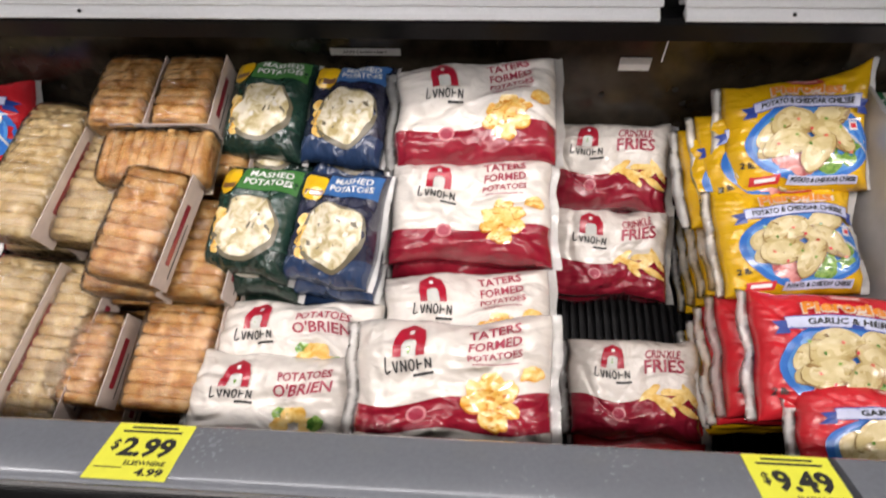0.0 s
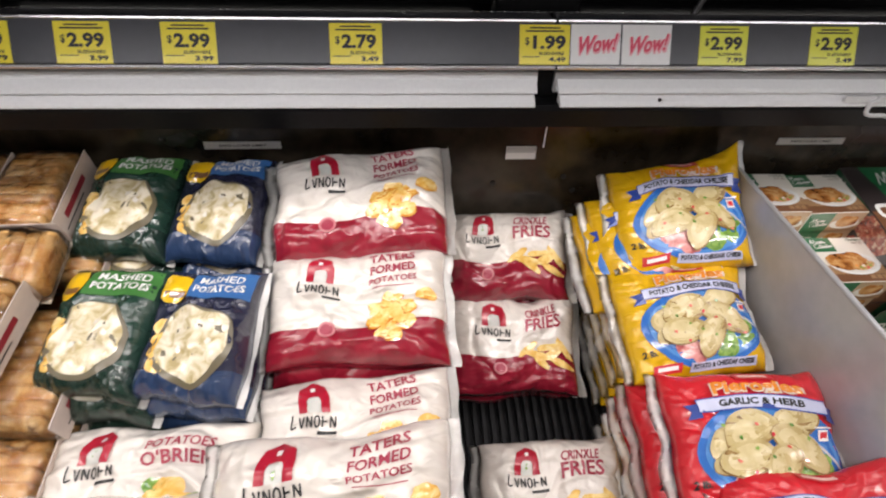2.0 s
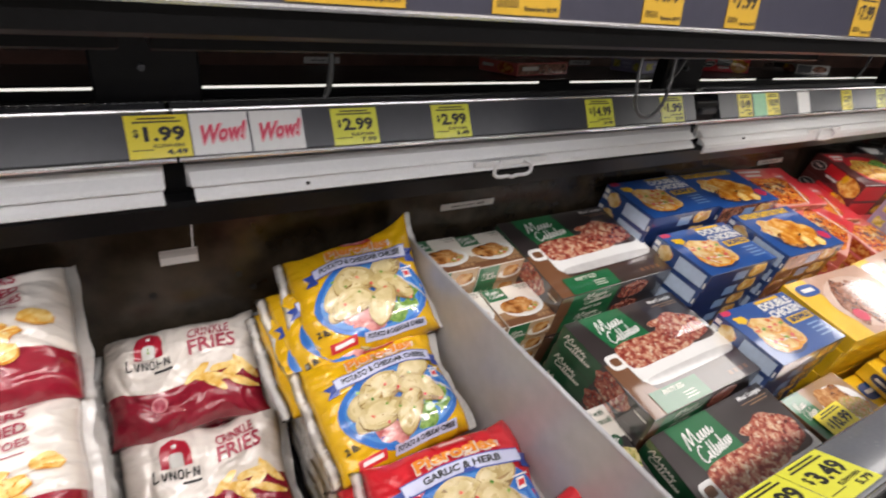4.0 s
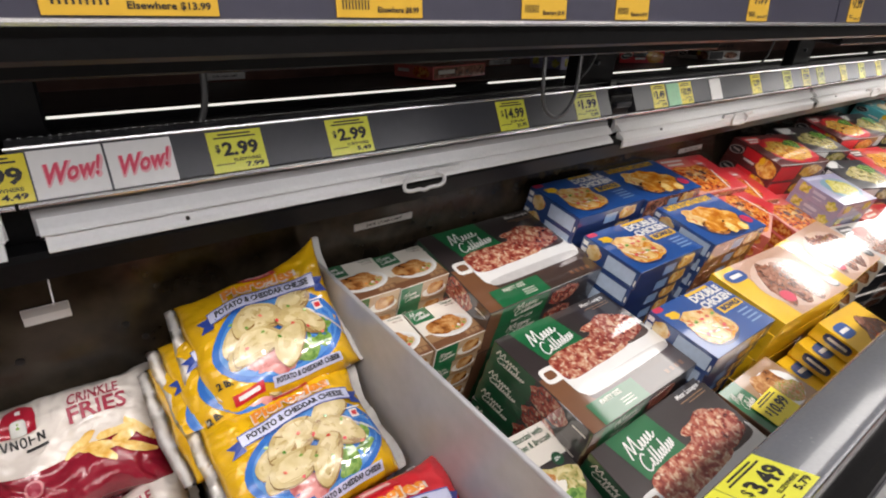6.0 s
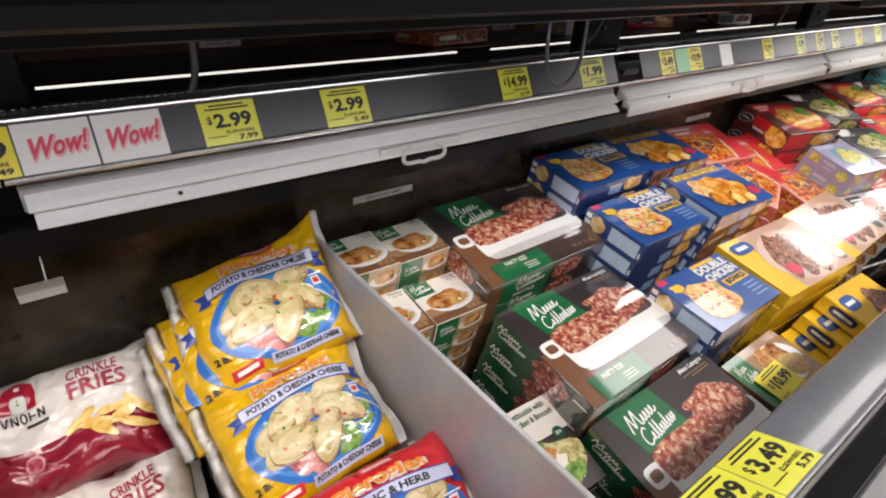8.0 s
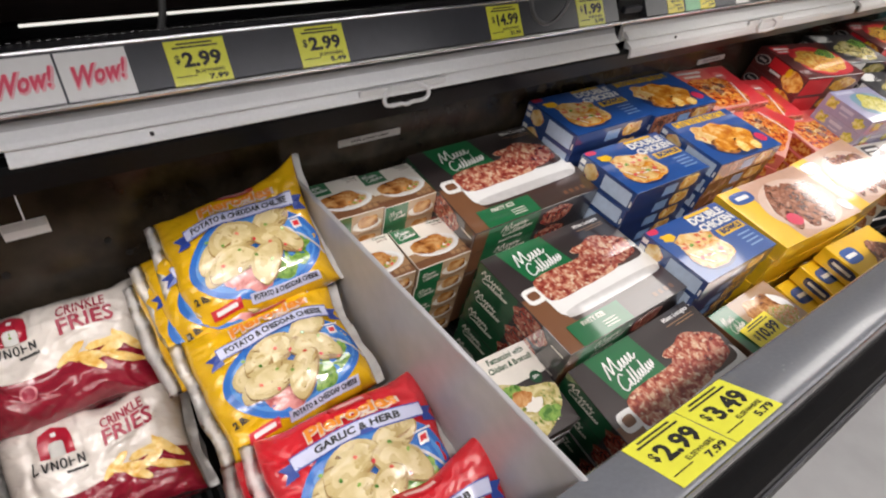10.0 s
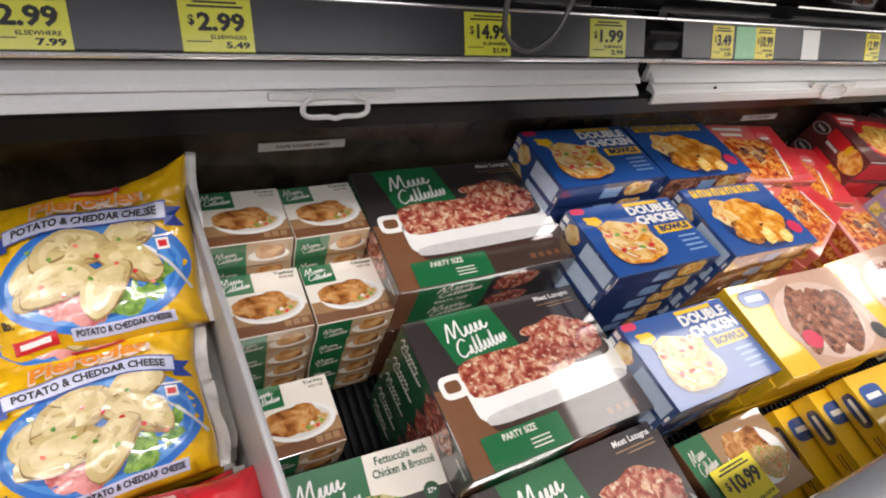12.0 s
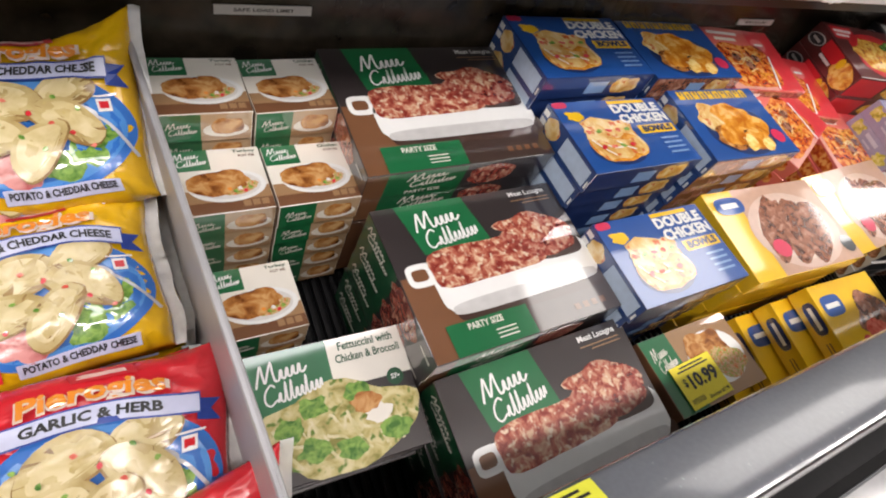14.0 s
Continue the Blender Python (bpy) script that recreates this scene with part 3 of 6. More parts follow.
part("shelf_back", box_bm(X0, X1, 0.85, 0.87, 1.25, 2.1), BLACK_DULL, shelf)
part("top_panel", box_bm(X0, X1, 0.35, 0.87, 2.1, 2.14), BLACK_DULL, shelf)

divider = part("divider", profile_bm([(-0.035, 0.25), (-0.035, 0.728), (0.0, 0.737), (0.735, 0.768), (0.768, 0.75), (0.768, 0.25)], -0.003, 0.003), PALE_PANEL)
tagged(divider, "pale grey sheet divider between the freezer bays", "divider")
divider.matrix_basis = pose(0.385, 0, 0, 0, 0, 3.6)
part("top_hem", tube_bm([(0, -0.02, 0.7325), (0, 0.73, 0.768)], 0.0045, 8), PALE_PANEL, divider, "rolled top edge")


# ---- tags and small fittings ----
def tag(label, place, wide, high, lean, card, price, was="", ink=INK, spin=0.0, group="price tags"):
    """A price card with its price, leaning back by lean degrees."""
    t = part("price_tag", box_bm(0, wide, 0, 0.0008, 0, high, 0), card)
    tagged(t, label, "price tag", group)
    S = flat((0, 0, high), (wide, 0, 0), (0, 0, -high))
    if price:
        rect_art("print_bar", S, 0.2, 0.06, 0.8, 0.1, ink, t, 0.0004)
        rect_art("print_bar", S, 0.12, 0.14, 0.88, 0.18, ink, t, 0.0004)
        text_art("price", S, "$", 0.15, 0.42, 0.09, 0.22, ink, t, 0.0005)
        text_art("price", S, price, 0.56, 0.46, 0.66, 0.36, ink, t, 0.0005)
    if was and lean < 15:
        text_art("lettering", S, "Elsewhere $" + was, 0.7, 0.9, 0.5, 0.09, ink, t, 0.0005)
        for k in range(9):
            rect_art("code_bar", S, 0.06 + 0.035 * k, 0.78, 0.075 + 0.035 * k, 0.9, ink, t, 0.0004)
    elif was:
        text_art("lettering", S, "ELSEWHERE", 0.64, 0.73, 0.5, 0.08, ink, t, 0.0005)
        text_art("old_price", S, was, 0.76, 0.88, 0.34, 0.13, ink, t, 0.0005)
        rect_art("print_bar", S, 0.06, 0.8, 0.4, 0.82, ink, t, 0.0004)
    t.matrix_basis = pose(*place) @ pose(0, 0, 0, -lean, 0, 0) @ pose(0, 0, 0, 0, spin, 0)
    return t


def wow_tag(place, lean):
    t = part("promotion_tag", box_bm(0, 0.081, 0, 0.0008, 0, 0.061), WHITE_CARD)
    tagged(t, "white card with pink slogan on the price rail", "price tag", "slogan tags")
    S = flat((0, 0, 0.061), (0.081, 0, 0), (0, 0, -0.061))
    text_art("slogan_shadow", S, "Wow!", 0.51, 0.53, 0.84, 0.5, mat("pale_pink_ink", (0.78, 0.42, 0.46), 0.5), t, 0.0003, -0.12, 0.075)
    text_art("slogan", S, "Wow!", 0.5, 0.5, 0.78, 0.44, INK_RED, t, 0.0006, -0.12, 0.03)
    t.matrix_basis = pose(*place) @ pose(0, 0, 0, -lean)


LEAN = 30.2
RAIL = (0.6638, 0.9895)
for x, card, p, w in ((-1.25, YELLOW_TAG, "2.79", "3.79"), (-0.98, YELLOW_TAG, "2.79", "3.79"), (-0.835, YELLOW_TAG, "2.99", "3.99"), (-0.68, YELLOW_TAG, "2.99", "3.99"), (-0.428, YELLOW_TAG, "2.79", "3.49"), (-0.13, YELLOW_TAG, "1.99", "4.49"), (0.166, LIME_TAG, "2.99", "7.99"), (0.355, LIME_TAG, "2.99", "5.49"), (0.735, LIME_TAG, "14.99", "21.99"), (0.975, LIME_TAG, "1.99", "2.99")):
    tag("yellow card price tag with black print on the rail", (x, *RAIL), 0.081, 0.06, LEAN, card, p, w)
for x in (-0.047, 0.037):
    wow_tag((x, *RAIL), LEAN)
for n, x in enumerate((1.28, 1.35, 1.41, 1.57, 1.82, 2.05, 2.2, 2.33, 2.55, 2.75, 2.95, 3.12, 3.3, 3.5, 3.7, 3.9, 4.1)):
    c = (YELLOW_TAG, mat("mint_tag_card", (0.3, 0.62, 0.35), 0.4), YELLOW_TAG, WHITE_CARD)[n] if n < 4 else (YELLOW_TAG, LIME_TAG)[n % 2]
    tag("small card price tag on the far rail", (x, *RAIL), 0.062, 0.06, LEAN, c, ("3.49", "", "10.99", "")[n] if n < 4 else "2.99", "5.99" if n not in (1, 3) else "")
for x, wd, w in ((-0.32, 0.115, "13.99"), (-0.018, 0.1, "13.99"), (0.17, 0.08, "8.99"), (0.368, 0.064, "9.99"), (0.515, 0.062, "9.99"), (0.82, 0.062, "9.99"), (1.2, 0.062, "9.99"), (1.5, 0.07, "8.99"), (1.75, 0.07, "8.99"), (2.1, 0.07, "8.99")):
    tag("ochre card price tag on the upper rail", (x, 0.2875, 1.2525), wd, 0.058, 9.7, OCHRE_TAG, "7.99", w)
# tags on the front rail lie nearly flat
for x, card, p, w, sp in ((-0.838, LIME_TAG, "2.99", "4.99", 0), (-0.066, LIME_TAG, "9.49", "14.99", 0), (0.448, LIME_TAG, "2.99", "7.99", 0), (0.55, LIME_TAG, "3.49", "5.79", 0)):
    tag("yellow-green card price tag on the grey front rail", (x, -0.0665, 0.7705), 0.1, 0.082, 113.4, card, p, w)


def label_plate(place, wide, high, text=""):
    t = part("shelf_label", box_bm(0, wide, -0.002, 0, 0, high, 0.0008), WHITE_CARD)
    tagged(t, "small white plastic label on the black panel", "label", "white labels")
    S = flat((0, -0.002, high), (wide, 0, 0), (0, 0, -high))
    if text:
        text_art("lettering", S, text, 0.5, 0.5, 0.62, 0.34, INK, t, 0.0004)
    else:
        rect_art("grey_band", S, 0.02, 0.04, 0.98, 0.48, mat("grey_print", (0.5, 0.5, 0.5), 0.5), t, 0.0004)
    t.matrix_basis = pose(*place)


label_plate((-0.11, 0.774, 0.745), 0.062, 0.03)
for x in (-0.70, 0.457, 1.68, 2.9):
    label_plate((x, 0.774, 0.774), 0.146, 0.016, "SAFE LOAD LIMIT")
for x in (-0.8, 0.457, 1.68, 2.3, 2.9):
    label_plate((x, 1.754, 0.868), 0.13, 0.022, "SAFE LOAD LIMIT")


def cord(points, radius, label):
    c = part("cord", tube_bm(spline(points, 8), radius, 8), mat("grey_black_cord", (0.05, 0.05, 0.05), 0.35), smooth=True)
    tagged(c, label, "cable")


cord([(0.19, 0.76, 1.205), (0.19, 0.755, 1.13), (0.186, 0.75, 1.07), (0.172, 0.748, 1.03)], 0.0055, "black power cord hanging under the upper shelf")
cord([(0.71, 0.56, 1.21), (0.695, 0.54, 1.13), (0.70, 0.53, 1.075), (0.74, 0.53, 1.055), (0.78, 0.535, 1.08), (0.80, 0.55, 1.14), (0.805, 0.56, 1.21)], 0.0035, "black cord hanging in a loop over the rail")
cord([(1.12, 0.76, 1.21), (1.115, 0.755, 1.14), (1.09, 0.75, 1.09), (1.06, 0.75, 1.06)], 0.004, "black power cord hanging beside the post")
cord([(2.06, 0.76, 1.21), (2.055, 0.755, 1.14), (2.03, 0.75, 1.09), (2.0, 0.75, 1.06)], 0.004, "black power cord hanging beside the post")
wire = part("loose_string", tube_bm(spline([(-0.035, 0.688, 0.91), (-0.05, 0.68, 0.915), (-0.058, 0.678, 0.905), (-0.062, 0.68, 0.87), (-0.064, 0.675, 0.83)], 6), 0.0011, 6), PLASTIC_WHITE)
tagged(wire, "thin white string hanging from the blind", "string")
probe = part("temperature_probe", tube_bm([(-0.10, 0.715, 0.862), (-0.045, 0.70, 0.868)], 0.004, 8), STEEL)
tagged(probe, "slim metal temperature probe on the air grille", "probe")
part("green_lead", tube_bm([(-0.14, 0.722, 0.86), (-0.10, 0.715, 0.862)], 0.0025, 8), mat("green_lead", (0.02, 0.3, 0.15), 0.4), probe)

# ---- goods: cartons ----


def carton(name, label, category, w, d, h, board, group):
    """A closed board carton with softly worn edges; local x across, y back, z up."""
    bm = box_bm(0, w, 0, d, 0, h, 0.0012, 2)
    ob = part(name, bm, board)
    tagged(ob, label, category, group)
    top = flat((0, d, h), (w, 0, 0), (0, -d, 0))
    front = flat((0, 0, h), (w, 0, 0), (0, 0, -h))
    side = flat((0, d, h), (0, -d, 0), (0, 0, -h))
    return ob, top, front, side


def lasagna_box():
    ob, T, F, L = carton("lasagna_box", "dark brown party-size lasagna carton with green panel", "frozen meal", 0.356, 0.262, 0.062, CHARCOAL, "lasagna cartons in stacks")
    a = 0.262 / 0.356
    rect_art("table_print", T, 0.004, 0.48, 0.42, 0.996, BROWN, ob, 0.0004)
    rect_art("table_shade", T, 0.42, 0.62, 0.996, 0.996, mat("dark_wood_print", (0.05, 0.03, 0.024), 0.3, coat=0.9), ob, 0.0004)
    rect_art("green_panel", T, 0.11, 0.004, 0.46, 0.36, GREEN, ob, 0.0006, skew=0.05)
    script_mark(T, 0.17, 0.08, 0.28, 0.24, a, WHITE, ob)
    blob_art("dish_shadow", T, 0.6, 0.74, 0.42, 0.09, mat("dark_brown_print", (0.05, 0.025, 0.018), 0.3, coat=0.9), ob, 0.0006, 0.0, 1, 2, 32, 0, 5)
    blob_art("dish_print", T, 0.57, 0.6, 0.43, 0.17, WHITE, ob, 0.0009, 0.0, 1, 2, 36, -0.02, 5)
    blob_art("dish_base", T, 0.57, 0.73, 0.4, 0.045, mat("dish_grey_print", (0.55, 0.54, 0.53), 0.3, coat=0.9), ob, 0.0011, 0.0, 1, 2, 36, -0.02, 4)
    blob_art("dish_handle", T, 0.1, 0.48, 0.065, 0.075, WHITE, ob, 0.0009, 0.0, 2, 2, 20, 0, 4)
    blob_art("handle_gap", T, 0.095, 0.48, 0.037, 0.038, BROWN, ob, 0.0012, 0.0, 2, 2, 20, 0, 4)
    blob_art("dish_inside", T, 0.83, 0.5, 0.14, 0.075, mat("dark_brown_print", (0.05, 0.025, 0.018), 0.3), ob, 0.0012, 0.0, 3, 2, 28, 0, 4)
    blob_art("lasagna_print", T, 0.44, 0.47, 0.3, 0.13, LASAGNA, ob, 0.0013, 0.05, 3, 3, 36, -0.03, 5)
    blob_art("serving_print", T, 0.76, 0.38, 0.19, 0.15, LASAGNA_DARK, ob, 0.0016, 0.14, 5, 3, 32, 0.3, 2.6)
    blob_art("serving_top", T, 0.72, 0.31, 0.16, 0.085, LASAGNA, ob, 0.0019, 0.2, 8, 2, 28, 0.25, 2.5)
    rect_art("green_band", T, 0.1, 0.81, 0.5, 0.997, GREEN, ob, 0.0018)
    text_art("lettering", T, "PARTY SIZE", 0.28, 0.85, 0.17, 0.04, CREAM, ob, 0.0022)
    for k in range(3):
        rect_art("print_line", T, 0.31, 0.905 + 0.024 * k, 0.41, 0.912 + 0.024 * k, CREAM, ob, 0.0022)
    text_art("lettering", T, "Meat Lasagna", 0.83, 0.055, 0.22, 0.05, WHITE, ob)
    rect_art("print_line", T, 0.72, 0.1, 0.95, 0.107, TAN, ob)
    rect_art("print_line", T, 0.78, 0.125, 0.95, 0.132, TAN, ob)
    for k in range(4):
        rect_art("print_icon", T, 0.74 + 0.05 * k, 0.9, 0.77 + 0.05 * k, 0.94, BROWN, ob, 0.0008)
    rect_art("brown_band", F, 0.002, 0.02, 0.13, 0.98, BROWN, ob, 0.0004)
    rect_art("green_panel", F, 0.1, 0.02, 0.5, 0.98, GREEN, ob, 0.0006)
    script_mark(F, 0.2, 0.12, 0.24, 0.5, 0.062 / 0.356, CREAM, ob)
    text_art("lettering", F, "PARTY SIZE", 0.3, 0.86, 0.18, 0.13, CREAM, ob)
    blob_art("lasagna_print", F, 0.66, 0.55, 0.13, 0.42, LASAGNA_DARK, ob, 0.0008, 0.1, 4, 2, 24, 0, 3)
    rect_art("green_panel", L, 0.01, 0.02, 0.46, 0.98, GREEN_DARK, ob, 0.0006)
    script_mark(L, 0.06, 0.15, 0.3, 0.45, 0.062 / 0.262, CREAM, ob)
    blob_art("lasagna_print", L, 0.62, 0.5, 0.17, 0.46, LASAGNA_DARK, ob, 0.0008, 0.15, 6, 2, 24, 0, 2.5)
    rect_art("print_line", L, 0.84, 0.3, 0.96, 0.36, CREAM, ob)
    return ob


def pie_box(kind):
    ob, T, F, L = carton("pot_pie_box", f"small cream and green {kind.lower()} pot pie carton", "frozen meal", 0.126, 0.115, 0.053, CREAM, "pot pie cartons in columns")
    a = 0.12 / 0.132
    rect_art("table_print", T, 0.006, 0.64, 0.994, 0.994, TAN, ob, 0.0004)
    rect_art("table_shade", T, 0.006, 0.83, 0.994, 0.994, BROWN, ob, 0.0005)
    rect_art("green_panel", T, 0.006, 0.006, 0.42, 0.33, GREEN, ob, 0.0006)
    script_mark(T, 0.05, 0.06, 0.32, 0.2, a, WHITE, ob, 0.0012)
    blob_art("plate_print", T, 0.55, 0.6, 0.42, 0.25, WHITE, ob, 0.0006, 0.0, 1, 2, 28)
    blob_art("plate_rim", T, 0.55, 0.6, 0.36, 0.205, mat("plate_grey_print", (0.6, 0.58, 0.55), 0.3), ob, 0.0008, 0.0, 1, 2, 28)
    blob_art("filling_print", T, 0.62, 0.63, 0.25, 0.13, FILLING, ob, 0.001, 0.2, 4, 2, 26)
    blob_art("crust_print", T, 0.4, 0.56, 0.27, 0.18, CRUST, ob, 0.0012, 0.12, 7, 3, 30, 0.05)
    blob_art("crust_edge", T, 0.63, 0.49, 0.19, 0.11, CRUST, ob, 0.0014, 0.2, 9, 2, 26, 0.5)
    for k, m in enumerate((ORANGE, LEAF, CREAM, RED, LEAF)):
        blob_art("filling_fleck", T, 0.56 + 0.055 * k, 0.66 + 0.04 * (k % 2), 0.028, 0.024, m, ob, 0.0014, 0.2, k, 1, 10, 0.6 * k)
    text_art("lettering", T, kind, 0.82, 0.07, 0.26, 0.06, GREEN_DARK, ob)
    text_art("lettering", T, "POT PIE", 0.84, 0.15, 0.18, 0.04, BROWN, ob)
    for k in range(3):
        rect_art("print_icon", T, 0.66 + 0.1 * k, 0.85, 0.74 + 0.1 * k, 0.94, TAN, ob, 0.0009)
    rect_art("table_print", F, 0.01, 0.02, 0.99, 0.98, mat("light_tan_print", (0.46, 0.32, 0.19), 0.3, coat=0.9), ob, 0.0004)
    rect_art("green_panel", F, 0.01, 0.02, 0.44, 0.98, GREEN, ob, 0.0006)
    rect_art("brown_band", F, 0.44, 0.78, 0.99, 0.98, TAN, ob, 0.0006)
    script_mark(F, 0.08, 0.3, 0.3, 0.4, 0.4, CREAM, ob)
    blob_art("plate_print", F, 0.71, 0.6, 0.25, 0.26, CREAM, ob, 0.0007, 0.0, 1, 2, 24)
    blob_art("crust_print", F, 0.72, 0.48, 0.19, 0.3, CRUST, ob, 0.0008, 0.1, 3, 2, 24)
    rect_art("table_print", L, 0.01, 0.02, 0.99, 0.98, TAN, ob, 0.0004)
    rect_art("green_panel", L, 0.02, 0.05, 0.5, 0.95, GREEN_DARK, ob, 0.0006)
    blob_art("crust_print", L, 0.75, 0.5, 0.18, 0.35, CRUST, ob, 0.0008, 0.1, 5, 2, 20)
    return ob


def bowl_box(kind):
    """Blue dinner carton: 'bowl' shows noodles, 'fried' shows fried chicken."""
    ob, T, F, L = carton("dinner_box", "glossy blue chicken bowl carton" if kind == "bowl" else "glossy blue fried chicken dinner carton with yellow band", "frozen meal", 0.278 if kind == "bowl" else 0.268, 0.168 if kind == "bowl" else 0.184, 0.05, BLUE_DARK, "blue dinner cartons in stacks")
    rect_art("blue_print", T, 0.003, 0.004, 0.997, 0.996, BLUE, ob, 0.0004, 6, 4)
    if kind == "bowl":
        rect_art("brand_bar", T, 0.5, 0.025, 0.86, 0.075, YELLOW, ob, 0.0008)
        text_art("lettering", T, "DOUBLE", 0.72, 0.16, 0.46, 0.14, WHITE, ob, fat=0.05)
        text_art("lettering", T, "CHICKEN", 0.74, 0.32, 0.46, 0.14, WHITE, ob, fat=0.05)
        rect_art("yellow_panel", T, 0.62, 0.42, 0.97, 0.55, YELLOW, ob, 0.0008)
        text_art("lettering", T, "BOWLS", 0.795, 0.485, 0.29, 0.095, BLUE_DARK, ob, fat=0.05)
        blob_art("bowl_print", T, 0.33, 0.7, 0.24, 0.24, BLUE_DARK, ob, 0.0008, 0.0, 1, 2, 26)
        blob_art("noodle_shade", T, 0.335, 0.66, 0.25, 0.25, FRIED, ob, 0.001, 0.1, 3, 3, 30)
        blob_art("noodle_print", T, 0.33, 0.6, 0.25, 0.29, NOODLE, ob, 0.0012, 0.2, 3, 3, 30)
        blob_art("chicken_print", T, 0.3, 0.42, 0.17, 0.14, NOODLE, ob, 0.0015, 0.15, 6, 2, 22, 0.3, 3)
        blob_art("chicken_edge", T, 0.36, 0.52, 0.15, 0.06, FRIED, ob, 0.0014, 0.25, 7, 2, 22, 0.35)
        for k in range(9):
            blob_art("pepper_fleck", T, 0.16 + 0.043 * k, 0.46 + 0.11 * (k * 2 % 4), 0.022, 0.03, (PINK_FOOD, RED, LEAF)[k % 3], ob, 0.0019, 0.25, k, 1, 10, 0.5 * k)
        for k in range(6):
            line_art("noodle_strand", T, [(0.14 + 0.05 * k, 0.56 + 0.05 * (k % 3)), (0.2 + 0.05 * k, 0.7 - 0.06 * (k % 2)), (0.26 + 0.05 * k, 0.8 - 0.05 * (k % 3))], 0.012, 0.58, (CREAM, NOODLE)[k % 2], ob, 0.0017)
        blob_art("badge", T, 0.14, 0.22, 0.07, 0.07, YELLOW, ob, 0.0008, 0.3, 2, 2, 20)
        blob_art("red_badge", T, 0.07, 0.05, 0.06, 0.045, PINK, ob, 0.001, 0.0, 2, 2, 18, 0, 4)
        for k in range(4):
            rect_art("print_line", T, 0.76, 0.62 + 0.07 * k, 0.94, 0.645 + 0.07 * k, BLUE_LIGHT, ob, 0.0008)
    else:
        for k in range(10):
            rect_art("brand_letter", T, 0.08 + 0.082 * k, 0.03, 0.145 + 0.082 * k, 0.15, YELLOW, ob, 0.0008)
            rect_art("letter_gap", T, 0.104 + 0.082 * k, 0.07 if k % 2 else 0.03, 0.12 + 0.082 * k, 0.15 if k % 2 else 0.09, BLUE_DARK, ob, 0.0012)
        blob_art("plate_print", T, 0.5, 0.62, 0.37, 0.36, BLUE_DARK, ob, 0.0008, 0.0, 1, 2, 26)
        blob_art("pasta_print", T, 0.3, 0.42, 0.17, 0.2, NOODLE, ob, 0.001, 0.2, 2, 2, 24, 0.4)
        for k, (u, v, ru, rv, m, tn) in enumerate(((0.52, 0.42, 0.22, 0.17, FRIED, 0.5), (0.66, 0.56, 0.2, 0.15, FRIED, 0.6), (0.36, 0.72, 0.18, 0.17, CRUST, 0.2), (0.38, 0.7, 0.16, 0.15, FRIED, 0.2), (0.6, 0.78, 0.16, 0.15, CRUST, 0.5), (0.6, 0.76, 0.14, 0.13, FRIED, 0.5), (0.5, 0.82, 0.06, 0.12, TATER, 0.3), (0.68, 0.86, 0.06, 0.09, TATER, 0.4))):
            blob_art("chicken_print", T, u, v, ru, rv, m, ob, 0.0012 + 0.0003 * k, 0.15, k, 2, 24, tn)
        blob_art("red_badge", T, 0.88, 0.75, 0.07, 0.1, PINK, ob, 0.0012, 0.0, 2, 2, 18)
    rect_art("front_print", F, 0.01, 0.04, 0.99, 0.96, BLUE_DARK if kind == "bowl" else STEAK, ob, 0.0004)
    blob_art("noodle_print", F, 0.75, 0.5, 0.14, 0.38, NOODLE, ob, 0.0006, 0.15, 3, 2, 22)
    rect_art("light_panel", F, 0.4, 0.25, 0.58, 0.8, BLUE_LIGHT, ob, 0.0006)
    rect_art("side_print", L, 0.006, 0.02, 0.994, 0.98, mat("mid_blue_ink", (0.02, 0.06, 0.2), 0.3, coat=0.9), ob, 0.0003)
    rect_art("light_panel", L, 0.46, 0.14, 0.94, 0.86, mat("pale_blue_ink", (0.46, 0.56, 0.7), 0.3), ob, 0.0006)
    blob_art("noodle_print", L, 0.24, 0.5, 0.13, 0.4, NOODLE, ob, 0.0006, 0.12, 4, 2, 20)
    rect_art("white_mark", L, 0.96, 0.5, 0.985, 0.8, WHITE, ob, 0.0006)
    for k in range(2):
        rect_art("white_word", L, 0.02, 0.15 + 0.35 * k, 0.11, 0.38 + 0.35 * k, WHITE, ob, 0.0006)
    return ob


